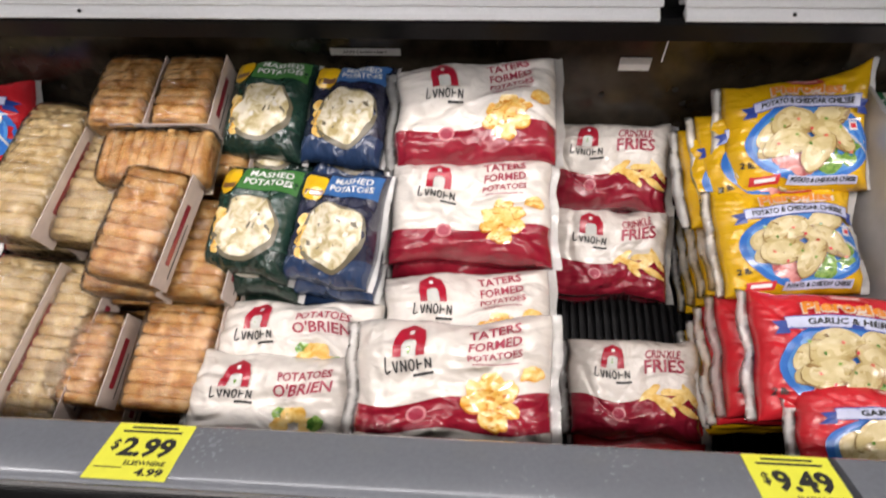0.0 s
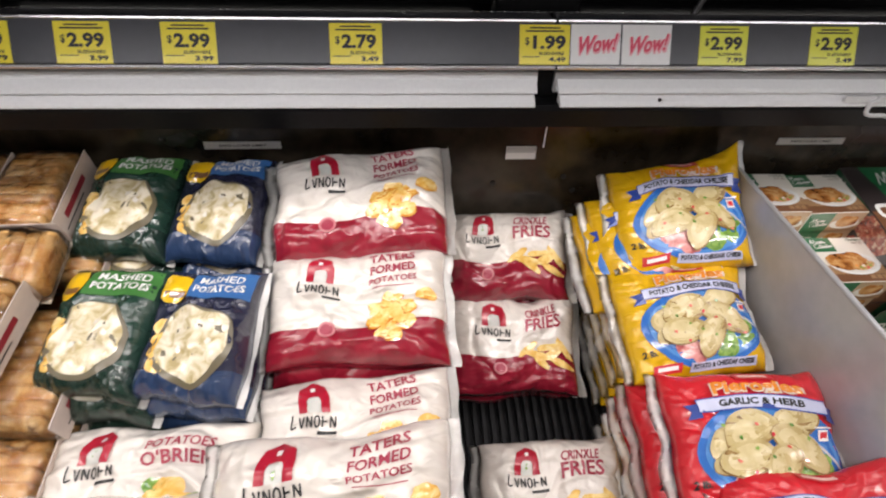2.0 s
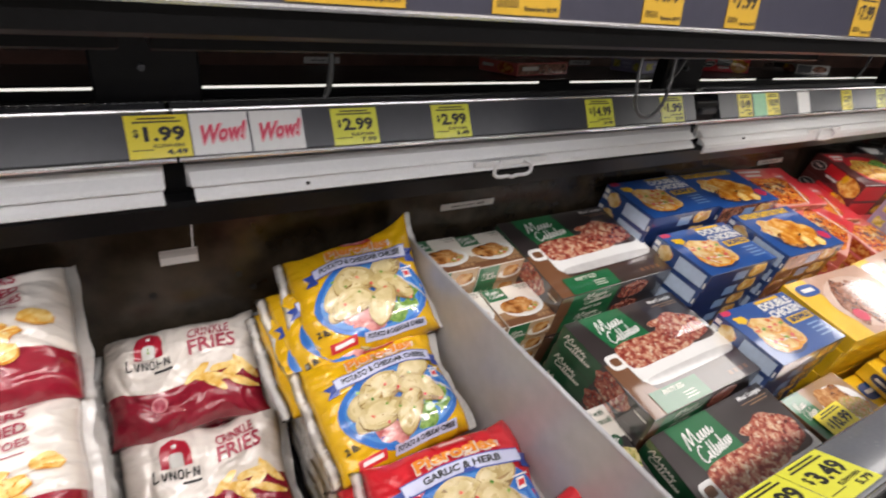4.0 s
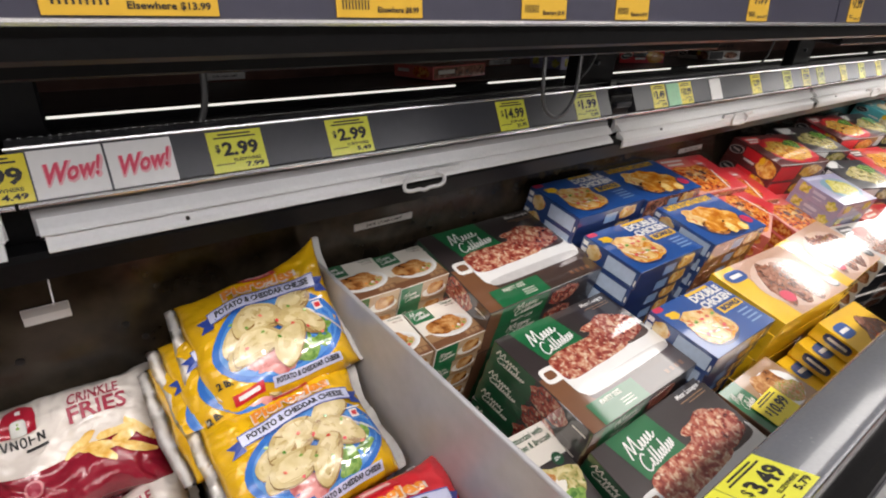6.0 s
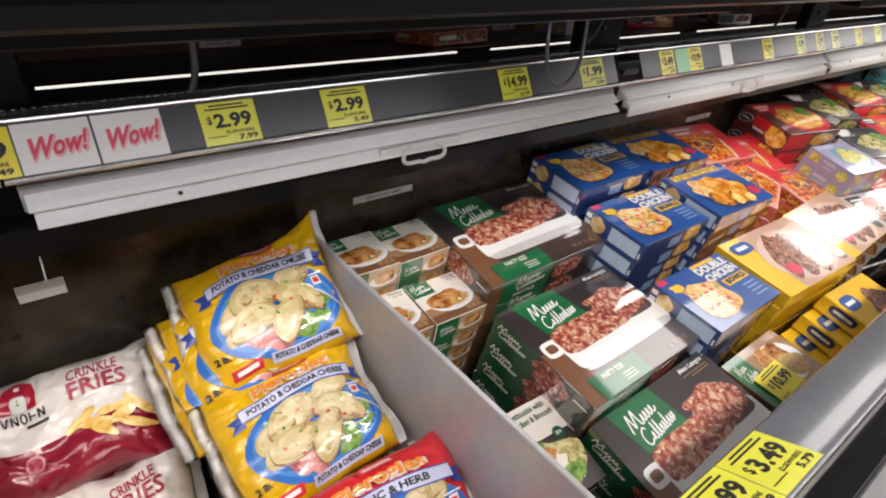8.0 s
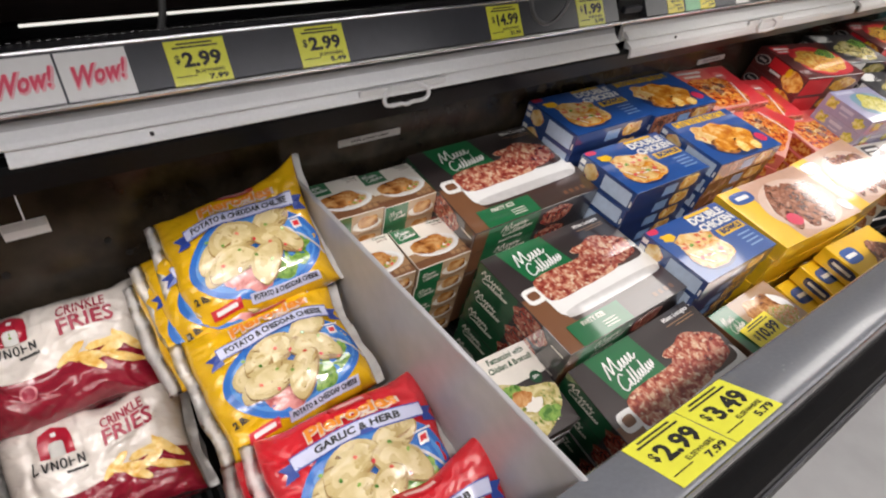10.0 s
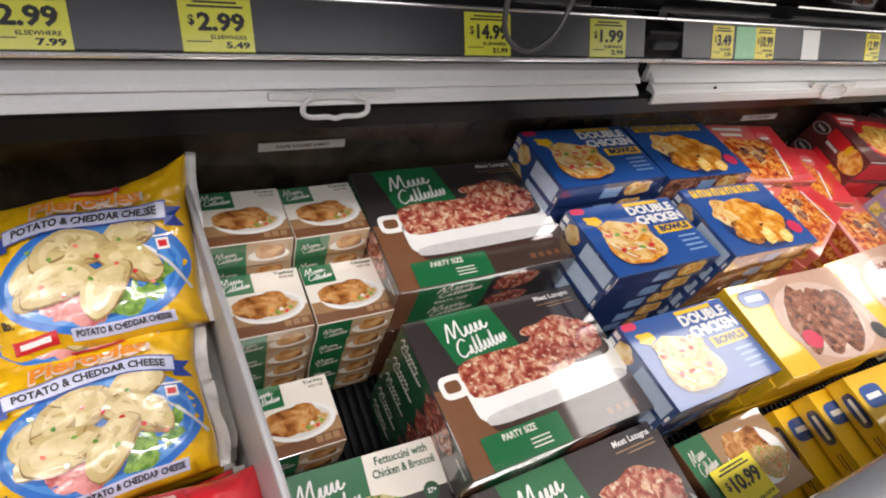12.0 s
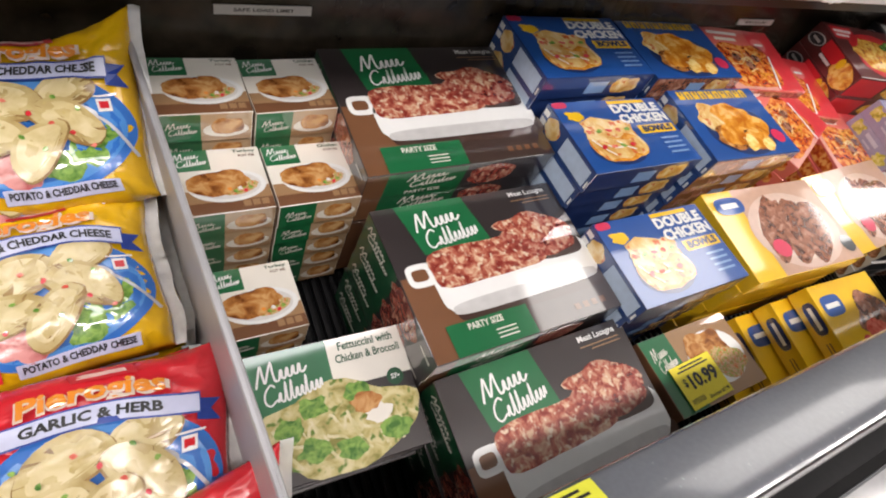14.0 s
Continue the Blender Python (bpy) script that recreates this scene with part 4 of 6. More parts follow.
def fettuccini_box():
    ob, T, F, L = carton("fettuccini_box", "green and cream chicken fettuccini carton", "frozen meal", 0.23, 0.178, 0.045, CHARCOAL, "single dinner cartons")
    a = 0.175 / 0.232
    rect_art("cream_panel", T, 0.5, 0.004, 0.996, 0.4, CREAM, ob, 0.0006)
    rect_art("green_panel", T, 0.004, 0.004, 0.5, 0.5, GREEN, ob, 0.0006)
    script_mark(T, 0.06, 0.1, 0.36, 0.3, a, WHITE, ob)
    text_art("lettering", T, "Fettuccini with", 0.75, 0.08, 0.36, 0.07, GREEN_DARK, ob)
    text_art("lettering", T, "Chicken & Broccoli", 0.75, 0.18, 0.42, 0.07, GREEN_DARK, ob)
    blob_art("pasta_print", T, 0.48, 0.69, 0.5, 0.33, PASTA, ob, 0.001, 0.16, 4, 3, 36)
    for k, (u, v, m) in enumerate(((0.2, 0.62, LEAF), (0.62, 0.47, LEAF), (0.52, 0.86, LEAF), (0.34, 0.5, LEAF), (0.72, 0.66, CREAM), (0.3, 0.8, LEAF), (0.66, 0.56, CRUST), (0.8, 0.8, LEAF))):
        blob_art("garnish_print", T, u, v, 0.09, 0.08, m, ob, 0.0014 + 0.0002 * k, 0.25, k, 2, 20)
    for k in range(20):
        line_art("noodle_strand", T, [(0.1 + 0.036 * k, 0.58 + 0.07 * (k % 3)), (0.14 + 0.035 * k, 0.74 - 0.12 * (k % 2)), (0.22 + 0.034 * k, 0.9 - 0.07 * (k % 3))], 0.018, a, (NOODLE_PALE, PASTA, NOODLE_PALE)[k % 3], ob, 0.0012 + 0.00005 * k)
    blob_art("round_badge", T, 0.88, 0.42, 0.055, 0.07, GREEN_DARK, ob, 0.0024, 0.0, 1, 2, 20)
    text_art("lettering", T, "27g", 0.88, 0.42, 0.06, 0.05, WHITE, ob, 0.0028)
    for k in range(4):
        rect_art("print_icon", F, 0.55 + 0.1 * k, 0.3, 0.63 + 0.1 * k, 0.7, BROWN, ob, 0.0006)
    return ob


def big_pie_box():
    ob, T, F, L = carton("large_pie_box", "brown and green pot pie carton with yellow sticker", "frozen meal", 0.228, 0.14, 0.05, BROWN, "single dinner cartons")
    rect_art("green_panel", T, 0.004, 0.004, 0.3, 0.996, GREEN, ob, 0.0006)
    script_mark(T, 0.05, 0.15, 0.2, 0.3, 0.7, CREAM, ob)
    rect_art("table_print", T, 0.3, 0.004, 0.996, 0.996, TAN, ob, 0.0005)
    blob_art("plate_print", T, 0.66, 0.5, 0.3, 0.36, WHITE, ob, 0.0008, 0.0, 1, 2, 28)
    blob_art("crust_print", T, 0.6, 0.4, 0.24, 0.27, CRUST, ob, 0.001, 0.14, 3, 3, 28)
    blob_art("filling_print", T, 0.72, 0.62, 0.2, 0.19, FILLING, ob, 0.0012, 0.2, 5, 2, 26)
    return ob


def steak_box():
    ob, T, F, L = carton("steak_dinner_box", "yellow carton with beef dinner on a white plate", "frozen meal", 0.33, 0.205, 0.045, YELLOW, "yellow dinner cartons")
    rect_art("wood_print", T, 0.24, 0.004, 0.996, 0.996, mat("pink_tan_print", (0.45, 0.28, 0.2), 0.3, coat=0.5), ob, 0.0004)
    blob_art("plate_print", T, 0.58, 0.55, 0.38, 0.44, mat("plate_rose_print", (0.55, 0.4, 0.33), 0.3, coat=0.5), ob, 0.0008, 0.0, 1, 2, 30)
    blob_art("plate_well", T, 0.58, 0.55, 0.31, 0.35, mat("plate_pale_print", (0.6, 0.5, 0.42), 0.3, coat=0.5), ob, 0.0009, 0.0, 1, 2, 30)
    for k, (u, v) in enumerate(((0.42, 0.5), (0.57, 0.56), (0.73, 0.6))):
        blob_art("steak_print", T, u, v, 0.125, 0.36, STEAK, ob, 0.001 + 0.0002 * k, 0.12, k, 2, 24, 0.3)
    blob_art("brand_oval", T, 0.16, 0.18, 0.12, 0.1, BLUE, ob, 0.0012, 0.0, 1, 2, 24, 0, 3)
    rect_art("brand_bar", T, 0.09, 0.15, 0.23, 0.21, WHITE, ob, 0.0016)
    blob_art("red_badge", T, 0.35, 0.72, 0.07, 0.1, PINK, ob, 0.0016, 0.0, 1, 2, 20)
    blob_art("black_badge", T, 0.93, 0.82, 0.06, 0.1, GRAPHITE, ob, 0.0016, 0.0, 1, 2, 20)
    return ob


def rib_box():
    """Flat yellow dinner carton: the side carries a blue oval."""
    ob, T, F, L = carton("yellow_dinner_box", "yellow beef rib dinner carton in a stepped pile", "frozen meal", 0.25, 0.175, 0.044, YELLOW, "yellow dinner cartons in a stepped pile")
    blob_art("brand_oval", T, 0.2, 0.28, 0.15, 0.13, BLUE, ob, 0.0008, 0.0, 1, 2, 24, 0, 4)
    rect_art("brand_bar", T, 0.1, 0.25, 0.3, 0.31, WHITE, ob, 0.0012)
    blob_art("meat_print", T, 0.68, 0.55, 0.26, 0.3, STEAK, ob, 0.0008, 0.2, 5, 3, 28)
    blob_art("sauce_print", T, 0.6, 0.7, 0.14, 0.14, PINK_FOOD, ob, 0.0011, 0.2, 7, 2, 20)
    blob_art("red_badge", T, 0.38, 0.8, 0.07, 0.09, PINK, ob, 0.0014, 0.0, 1, 2, 18)
    blob_art("brand_oval", L, 0.36, 0.42, 0.2, 0.3, BLUE_DARK, ob, 0.0008, 0.0, 1, 2, 24, 0, 4)
    rect_art("brand_bar", L, 0.22, 0.33, 0.5, 0.5, WHITE, ob, 0.0012)
    rect_art("print_line", L, 0.66, 0.4, 0.9, 0.47, BROWN, ob, 0.0008)
    rect_art("print_line", L, 0.66, 0.56, 0.84, 0.62, BROWN, ob, 0.0008)
    rect_art("meat_band", F, 0.02, 0.1, 0.98, 0.96, STEAK, ob, 0.0006)
    return ob


def generic_box(label, w, d, h, board, plate, filling, seed, band=None):
    ob, T, F, L = carton("frozen_meal_box", label, "frozen meal", w, d, h, board, "assorted frozen dinner cartons")
    blob_art("plate_print", T, 0.58, 0.56, 0.4, 0.42, plate, ob, 0.0008, 0.05, seed, 2, 26, 0, 3)
    blob_art("food_print", T, 0.56, 0.58, 0.36, 0.32, filling, ob, 0.001, 0.16, seed + 2, 3, 28)
    blob_art("side_dish", T, 0.8, 0.36, 0.14, 0.14, NOODLE if seed % 2 else LEAF, ob, 0.0013, 0.2, seed + 4, 2, 20)
    rect_art("title_panel", T, 0.05, 0.06, 0.36, 0.3, band or board, ob, 0.0008)
    rect_art("title_bar", T, 0.08, 0.12, 0.32, 0.17, WHITE, ob, 0.0012)
    rect_art("title_bar", T, 0.08, 0.21, 0.26, 0.25, WHITE, ob, 0.0012)
    rect_art("side_band", F, 0.02, 0.08, 0.45, 0.92, band or board, ob, 0.0006)
    blob_art("food_print", F, 0.7, 0.5, 0.22, 0.36, filling, ob, 0.0008, 0.1, seed, 2, 20)
    blob_art("brand_oval", L, 0.16, 0.45, 0.125, 0.26, mat("oval_silver_print", (0.5, 0.48, 0.46), 0.3, coat=0.9), ob, 0.0006, 0, seed, 2, 20, 0.25)
    blob_art("brand_core", L, 0.16, 0.45, 0.112, 0.21, GRAPHITE, ob, 0.0009, 0, seed, 2, 20, 0.25)
    rect_art("brand_bar", L, 0.09, 0.4, 0.23, 0.5, mat("oval_silver_print", (0.5, 0.48, 0.46), 0.3, coat=0.9), ob, 0.0012)
    rect_art("title_bar", L, 0.31, 0.06, 0.64, 0.56, band or WHITE, ob, 0.0006)
    rect_art("title_line", L, 0.36, 0.6, 0.58, 0.72, WHITE, ob, 0.0006)
    blob_art("food_print", L, 0.8, 0.54, 0.19, 0.45, filling, ob, 0.0008, 0.1, seed + 1, 2, 20)
    blob_art("round_badge", L, 0.68, 0.3, 0.05, 0.22, YELLOW, ob, 0.0011, 0, seed, 2, 16)
    return ob


def spaghetti_box():
    ob, T, F, L = carton("pasta_dinner_box", "salmon red carton with a spaghetti picture", "frozen meal", 0.25, 0.2, 0.042, SALMON, "red pasta dinner cartons")
    rect_art("pale_panel", T, 0.004, 0.3, 0.62, 0.996, mat("rose_print", (0.66, 0.3, 0.24), 0.3, coat=0.9), ob, 0.0004)
    rect_art("red_panel", T, 0.62, 0.004, 0.996, 0.996, mat("bright_red_print", (0.6, 0.035, 0.045), 0.3, coat=0.9), ob, 0.0004)
    blob_art("spaghetti_print", T, 0.4, 0.62, 0.36, 0.35, SPAGHETTI, ob, 0.0008, 0.06, 3, 3, 34, 0.0, 4)
    rng = random.Random(4)
    for k in range(16):
        a, r, u, v = rng.uniform(0, 3.1), rng.uniform(0.08, 0.16), rng.uniform(0.16, 0.6), rng.uniform(0.38, 0.86)
        line_art("noodle_strand", T, [(u - r * math.cos(a), v - r * math.sin(a)), (u + 0.03, v - 0.03), (u + r * math.cos(a), v + r * math.sin(a))], 0.016, 0.8, (NOODLE, FRIED)[k % 2], ob, 0.001 + 0.0001 * k)
    for k in range(3):
        blob_art("meatball_print", T, 0.28 + 0.13 * k, 0.5 + 0.12 * (k % 2), 0.06, 0.06, STEAK, ob, 0.0028, 0.15, k, 2, 16)
    line_art("white_edge", T, [(0.62, 0.99), (0.7, 0.7), (0.76, 0.45)], 0.02, 0.8, WHITE, ob, 0.0032)
    rect_art("title_bar", T, 0.08, 0.07, 0.5, 0.12, WHITE, ob, 0.0008)
    rect_art("title_bar", T, 0.14, 0.17, 0.44, 0.22, CREAM, ob, 0.0008)
    blob_art("round_badge", T, 0.74, 0.25, 0.1, 0.11, mat("badge_rose_print", (0.7, 0.16, 0.16), 0.3, coat=0.9), ob, 0.0008, 0, 1, 2, 20)
    rect_art("badge_bar", T, 0.68, 0.23, 0.8, 0.27, WHITE, ob, 0.0012)
    rect_art("front_band", F, 0.02, 0.1, 0.98, 0.9, STEAK, ob, 0.0004)
    rect_art("title_bar", F, 0.1, 0.3, 0.4, 0.6, CREAM, ob, 0.0008)
    blob_art("spaghetti_print", L, 0.7, 0.5, 0.22, 0.42, SPAGHETTI, ob, 0.0006, 0.1, 3, 2, 20)
    rect_art("title_bar", L, 0.1, 0.3, 0.4, 0.55, CREAM, ob, 0.0006)
    return ob


def lilac_box():
    ob, T, F, L = carton("vegetable_meal_box", "lilac grey carton with yellow-green food blotches", "frozen meal", 0.21, 0.16, 0.05, mat("lilac_board", (0.3, 0.29, 0.44), 0.3, coat=0.9), "lilac meal cartons in a pile")
    lime = food("lime_print", [(0.36, (0.3, 0.3, 0.04)), (0.5, (0.62, 0.56, 0.1)), (0.64, (0.74, 0.68, 0.3))], 80, 0.25)
    pale = mat("pale_lilac_print", (0.5, 0.5, 0.62), 0.3, coat=0.9)
    blob_art("plate_print", T, 0.56, 0.52, 0.38, 0.38, mat("teal_blue_print", (0.12, 0.26, 0.34), 0.3, coat=0.9), ob, 0.0006, 0.08, 2, 2, 24)
    blob_art("food_print", T, 0.56, 0.52, 0.3, 0.28, lime, ob, 0.001, 0.18, 5, 2, 24)
    rect_art("title_bar", T, 0.06, 0.06, 0.5, 0.14, pale, ob, 0.0006)
    rect_art("title_bar", T, 0.1, 0.86, 0.7, 0.93, pale, ob, 0.0006)
    for S, spots in ((L, ((0.18, 0.42), (0.82, 0.55))), (F, ((0.2, 0.5), (0.78, 0.45)))):
        for k, (u, v) in enumerate(spots):
            blob_art("food_print", S, u, v, 0.12, 0.32, lime, ob, 0.0008, 0.3, k + 3, 2, 20)
        rect_art("title_bar", S, 0.36, 0.2, 0.64, 0.4, pale, ob, 0.0006)
        rect_art("title_bar", S, 0.4, 0.56, 0.6, 0.66, pale, ob, 0.0006)
    return ob


def stack(ob, u, v, top, turn=0.0, layers=1, slide=0.0, thick=None, tip=(0, 0)):
    """Puts a carton with its top at that height, and copies of it beneath, down to the deck."""
    h = thick or ob.dimensions.z
    for k in range(layers):
        z = top - h * (k + 1)
        if z < 0.222:
            break
        j = random.Random(round(u * 997 + v * 131 + k))
        m = DECK @ pose(u + (j.uniform(-slide, slide) if k else 0), v + (j.uniform(-slide, slide) if k else 0), z, tip[0], tip[1], turn + (j.uniform(-40, 40) * slide if k else 0))
        if k == 0 and "placed" not in ob:
            ob.matrix_basis, ob["placed"] = m, 1
        else:
            c = copy_thing(ob, m)
            if k:
                for kid in list(c.children):
                    if min(v.co.z for v in kid.data.vertices) > h - 0.0003:
                        bpy.data.objects.remove(kid)


LAS = lasagna_box()
stack(LAS, 0.613, 0.463, 0.582, 0.5, 6, 0.002, None, (-1, 0))
stack(LAS, 0.622, 0.17, 0.552, 1.2, 6, 0.002, None, (-4.5, 1))
stack(LAS, 0.638, -0.094, 0.496, 0.8, 4, 0.002, None, (1, -1.5))
TURKEY, CHICK = pie_box("Turkey"), pie_box("Chicken")
stack(TURKEY, 0.352, 0.588, 0.593, 0.4, 6, 0.001, None, (-5.5, 1.5))
stack(CHICK, 0.483, 0.592, 0.581, 1.8, 6, 0.001, None, (-5, 1))
stack(TURKEY, 0.358, 0.462, 0.537, 0.3, 6, 0.001, None, (-4, 1.5))
stack(CHICK, 0.487, 0.457, 0.538, 0.5, 6, 0.001, None, (-5, 1))
stack(TURKEY, 0.371, 0.30, 0.465, 0.4, 4, 0.001, None, (-6, 2))
FET = fettuccini_box()
stack(FET, 0.388, 0.104, 0.458, -2.4, 3, 0.004, None, (2.2, -1))
BOWL, FRY = bowl_box("bowl"), bowl_box("fried")
stack(BOWL, 0.958, 0.566, 0.657, 1.2, 8, 0.002, None, (-4.5, 1.2))
stack(BOWL, 0.978, 0.379, 0.632, 0.6, 8, 0.002, None, (-5.5, 1.5))
stack(BOWL, 0.976, 0.151, 0.588, 0.8, 7, 0.002, None, (-5.5, 2))
stack(FRY, 1.258, 0.572, 0.638, -1.5, 8, 0.002, None, (-5, 0.3))
stack(FRY, 1.264, 0.364, 0.642, -1.2, 8, 0.002, None, (-3.5, 0.6))
BIG = big_pie_box()
stack(BIG, 1.022, -0.022, 0.502, 0.8, 3, 0.003, None, (-6, 0))
STK = steak_box()
stack(STK, 1.28, 0.137, 0.572, -3, 6, 0.003, None, (-4, -2))
stack(STK, 1.63, 0.13, 0.562, 2, 6, 0.003)
RIB = rib_box()
for k in range(4):
    m = DECK @ pose(1.462 - 0.06 * k, -0.065, 0.478 - 0.046 * k, 0, 3, -2)
    if k:
        copy_thing(RIB, m)
    else:
        RIB.matrix_basis = m

RED_BOX = spaghetti_box()
mat_food = food("baked_pasta_print", [(0.36, (0.5, 0.14, 0.02)), (0.5, (0.76, 0.4, 0.06)), (0.64, (0.86, 0.6, 0.16))], 60, 0.25)
RED_B = generic_box("black family entree carton with red band", 0.3, 0.2, 0.068, mat("dark_maroon_print", (0.1, 0.02, 0.02), 0.3, coat=0.9), RED, mat_food, 4, RED)
BLK = generic_box("black and white pasta entree carton", 0.27, 0.19, 0.06, GRAPHITE, GRAPHITE, PASTA, 6, WHITE)
ORG = generic_box("red and orange family entree carton", 0.3, 0.2, 0.06, RED, SALMON, FRIED, 9, GRAPHITE)
LIL = lilac_box()
TEA = generic_box("turquoise frozen meal carton", 0.25, 0.2, 0.05, TEAL, TEAL, MASH, 15, TEAL)
WHT = generic_box("white and dark frozen meat meal carton", 0.26, 0.19, 0.045, mat("grey_white_ink", (0.5, 0.48, 0.46), 0.3, coat=0.9), SALMON, STEAK, 17, GRAPHITE)
for ob, u, v, top, turn, n in (
    (RED_BOX, 1.525, 0.56, 0.612, -6, 5), (RED_BOX, 1.585, 0.345, 0.59, 24, 5), (RED_BOX, 1.68, 0.52, 0.575, -12, 5), (RED_BOX, 1.80, 0.33, 0.555, -10, 4),
    (RED_B, 1.945, 0.53, 0.66, -9, 5), (BLK, 2.26, 0.56, 0.65, -12, 6), (BLK, 2.24, 0.35, 0.625, -14, 6), (LIL, 1.96, 0.31, 0.645, -8, 8), (WHT, 1.93, 0.12, 0.56, -10, 5), (RED_BOX, 2.2, 0.12, 0.55, -3, 5),
    (RED_B, 2.56, 0.56, 0.66, -8, 6), (ORG, 2.54, 0.35, 0.62, -9, 6), (BLK, 2.86, 0.54, 0.65, -6, 5), (RED_B, 2.86, 0.31, 0.6, -6, 5), (WHT, 2.48, 0.1, 0.56, -6, 4), (ORG, 2.8, 0.1, 0.55, 2, 4),
    (TEA, 3.2, 0.55, 0.68, -3, 6), (RED_B, 3.17, 0.3, 0.6, 3, 5), (ORG, 3.5, 0.54, 0.64, -2, 5), (BLK, 3.5, 0.3, 0.6, 2, 5), (RED_BOX, 3.2, 0.08, 0.55, 2, 4), (WHT, 3.48, 0.08, 0.55, -2, 4),
    (TEA, 3.82, 0.54, 0.62, 0, 4), (ORG, 3.8, 0.3, 0.6, 1, 4), (RED_B, 4.1, 0.5, 0.62, 1, 4), (RED_BOX, 4.1, 0.25, 0.58, 1, 3)):
    stack(ob, u, v, top, turn, n, 0.003)
# cartons standing on the upper shelf
for k in range(14):
    ob = (WHT, TEA, ORG, LIL, WHT, RED_BOX, BLK)[k % 7]
    copy_thing(ob, pose(0.98 + 0.3 * k, 0.40, 1.2625, 90, 0, 0))
# a few packs lying in the shelf well
for ob, x, y, z, rz in ((RED_BOX, 1.06, 1.34, 0.925, 6), (ORG, 2.42, 1.36, 0.925, 40), (LIL, 1.75, 1.4, 0.915, 5), (WHT, 2.9, 1.4, 0.915, -8)):
    copy_thing(ob, pose(x, y, z, -7, 0, rz))

# ---- goods: bags ----


def bag(name, label, category, w, h, t, film, group, seed, fin=0.014, wrinkle=1.0, curl=0.012):
    """A filled pillow bag lying on its back: local x across, y up the print, z out of it."""
    q = seed * 7.3

    def surf(u, v, lift=0.0):
        a, b = abs(2 * u - 1), abs(2 * v - 1)
        body = max(0.0, (1 - a ** 5.0)) ** 0.5 * max(0.0, (1 - b ** 4.6)) ** 0.48
        x = (u - 0.5) * w * (1 - 0.03 * body) + 0.007 * wrinkle * noise.noise((v * 3.2 + q, u * 1.5, 2.1))
        y = (0.5 - v) * h + 0.009 * wrinkle * noise.noise((u * 3.4 + q, v * 1.5, 6.4))
        lump = 0.24 * noise.noise((u * 2.4 + q, v * 2.0, q)) + 0.11 * noise.noise((u * 6 + q, v * 5, q + 3))
        fold = 0.05 * wrinkle * noise.noise((u * 4 + q, v * 17, q + 9)) * (0.3 + a * a) + 0.05 * wrinkle * noise.noise((u * 19, v * 4 + q, q + 5)) * (0.2 + b * b)
        crease = -0.09 * wrinkle * max(0.0, 1 - abs(noise.noise((u * 3.1 + q, v * 2.6 + q, 4.2))) * 7) * (0.25 + 0.75 * a)
        crumple = 0.085 * wrinkle * (noise.ridged_multi_fractal((u * 2.6 + q, v * 2.2 + q * 0.5, q), 0.9, 2.1, 3, 1.0, 2.0) - 1.0)
        z = t * (body * (1 + lump) + (fold + crease + crumple) * (0.3 + 0.7 * body))
        up = curl * max(0.0, (u - 0.55) / 0.45) ** 1.6 * max(0.0, (0.5 - v) / 0.5) ** 1.3
        return Vector((x + 0.3 * up, y + 0.7 * up, z + lift + up))

    nu, nv = 100, 72
    bm = bmesh.new()
    lay = bm.loops.layers.uv.new("print")
    up = [[bm.verts.new(surf(i / nu, j / nv)) for i in range(nu + 1)] for j in range(nv + 1)]
    uv = {}
    for j in range(nv + 1):
        for i in range(nu + 1):
            uv[up[j][i]] = (i / nu, j / nv)
    low = [[up[j][i] if i in (0, nu) or j in (0, nv) else bm.verts.new((up[j][i].co.x, up[j][i].co.y, -0.18 * max(0.0, up[j][i].co.z))) for i in range(nu + 1)] for j in range(nv + 1)]
    for j in range(nv + 1):
        for i in range(nu + 1):
            uv.setdefault(low[j][i], (i / nu, 0.99 if j > nv * 0.6 else 0.1))
    for j in range(nv):
        for i in range(nu):
            bm.faces.new((up[j][i], up[j + 1][i], up[j + 1][i + 1], up[j][i + 1]))
            bm.faces.new((low[j][i], low[j][i + 1], low[j + 1][i + 1], low[j + 1][i]))
    for f in bm.faces:
        for l in f.loops:
            l[lay].uv = uv[l.vert]
    ob = part(name, bm, film, smooth=True)
    tagged(ob, label, category, group)
    # crimped seals at both ends
    for s in (0, 1):
        fb = bmesh.new()
        n = 30
        rows = []
        for k in range(n + 1):
            p = surf(s, k / n)
            o = 1 if s else -1
            w2 = fin * (1.3 if s == 0 and fin > 0.016 else 1.0) * (0.9 + 0.3 * noise.noise((k * 0.17, q, s)))
            z2 = 0.004 * noise.noise((k * 0.2, s * 5 + q, 1)) + (0.0006 if k % 2 else -0.0006)
            rows.append([fb.verts.new(p), fb.verts.new(p + Vector((o * w2 * 0.5, 0, 0.5 * z2 + 0.005 * noise.noise((k * 0.33, q, 7.0))))), fb.verts.new(p + Vector((o * w2, 0, z2 + 0.012 * noise.noise((k * 0.16 + 3, q, 2.0)))))])
        for a, b in zip(rows, rows[1:]):
            for c in range(2):
                fb.faces.new((a[c], a[c + 1], b[c + 1], b[c]))
        bmesh.ops.solidify(fb, geom=fb.faces[:], thickness=0.0006)
        part("seal", fb, SEAL, ob, smooth=True)
    return ob, surf


SEAL = mat("crimped_film_edge", (0.86, 0.85, 0.82), 0.22, 0, 90, 0.1, 0.0, 0.5)
SEAL.node_tree.nodes["Principled BSDF"].inputs["Alpha"].default_value = 0.74
LIFT = 0.0026


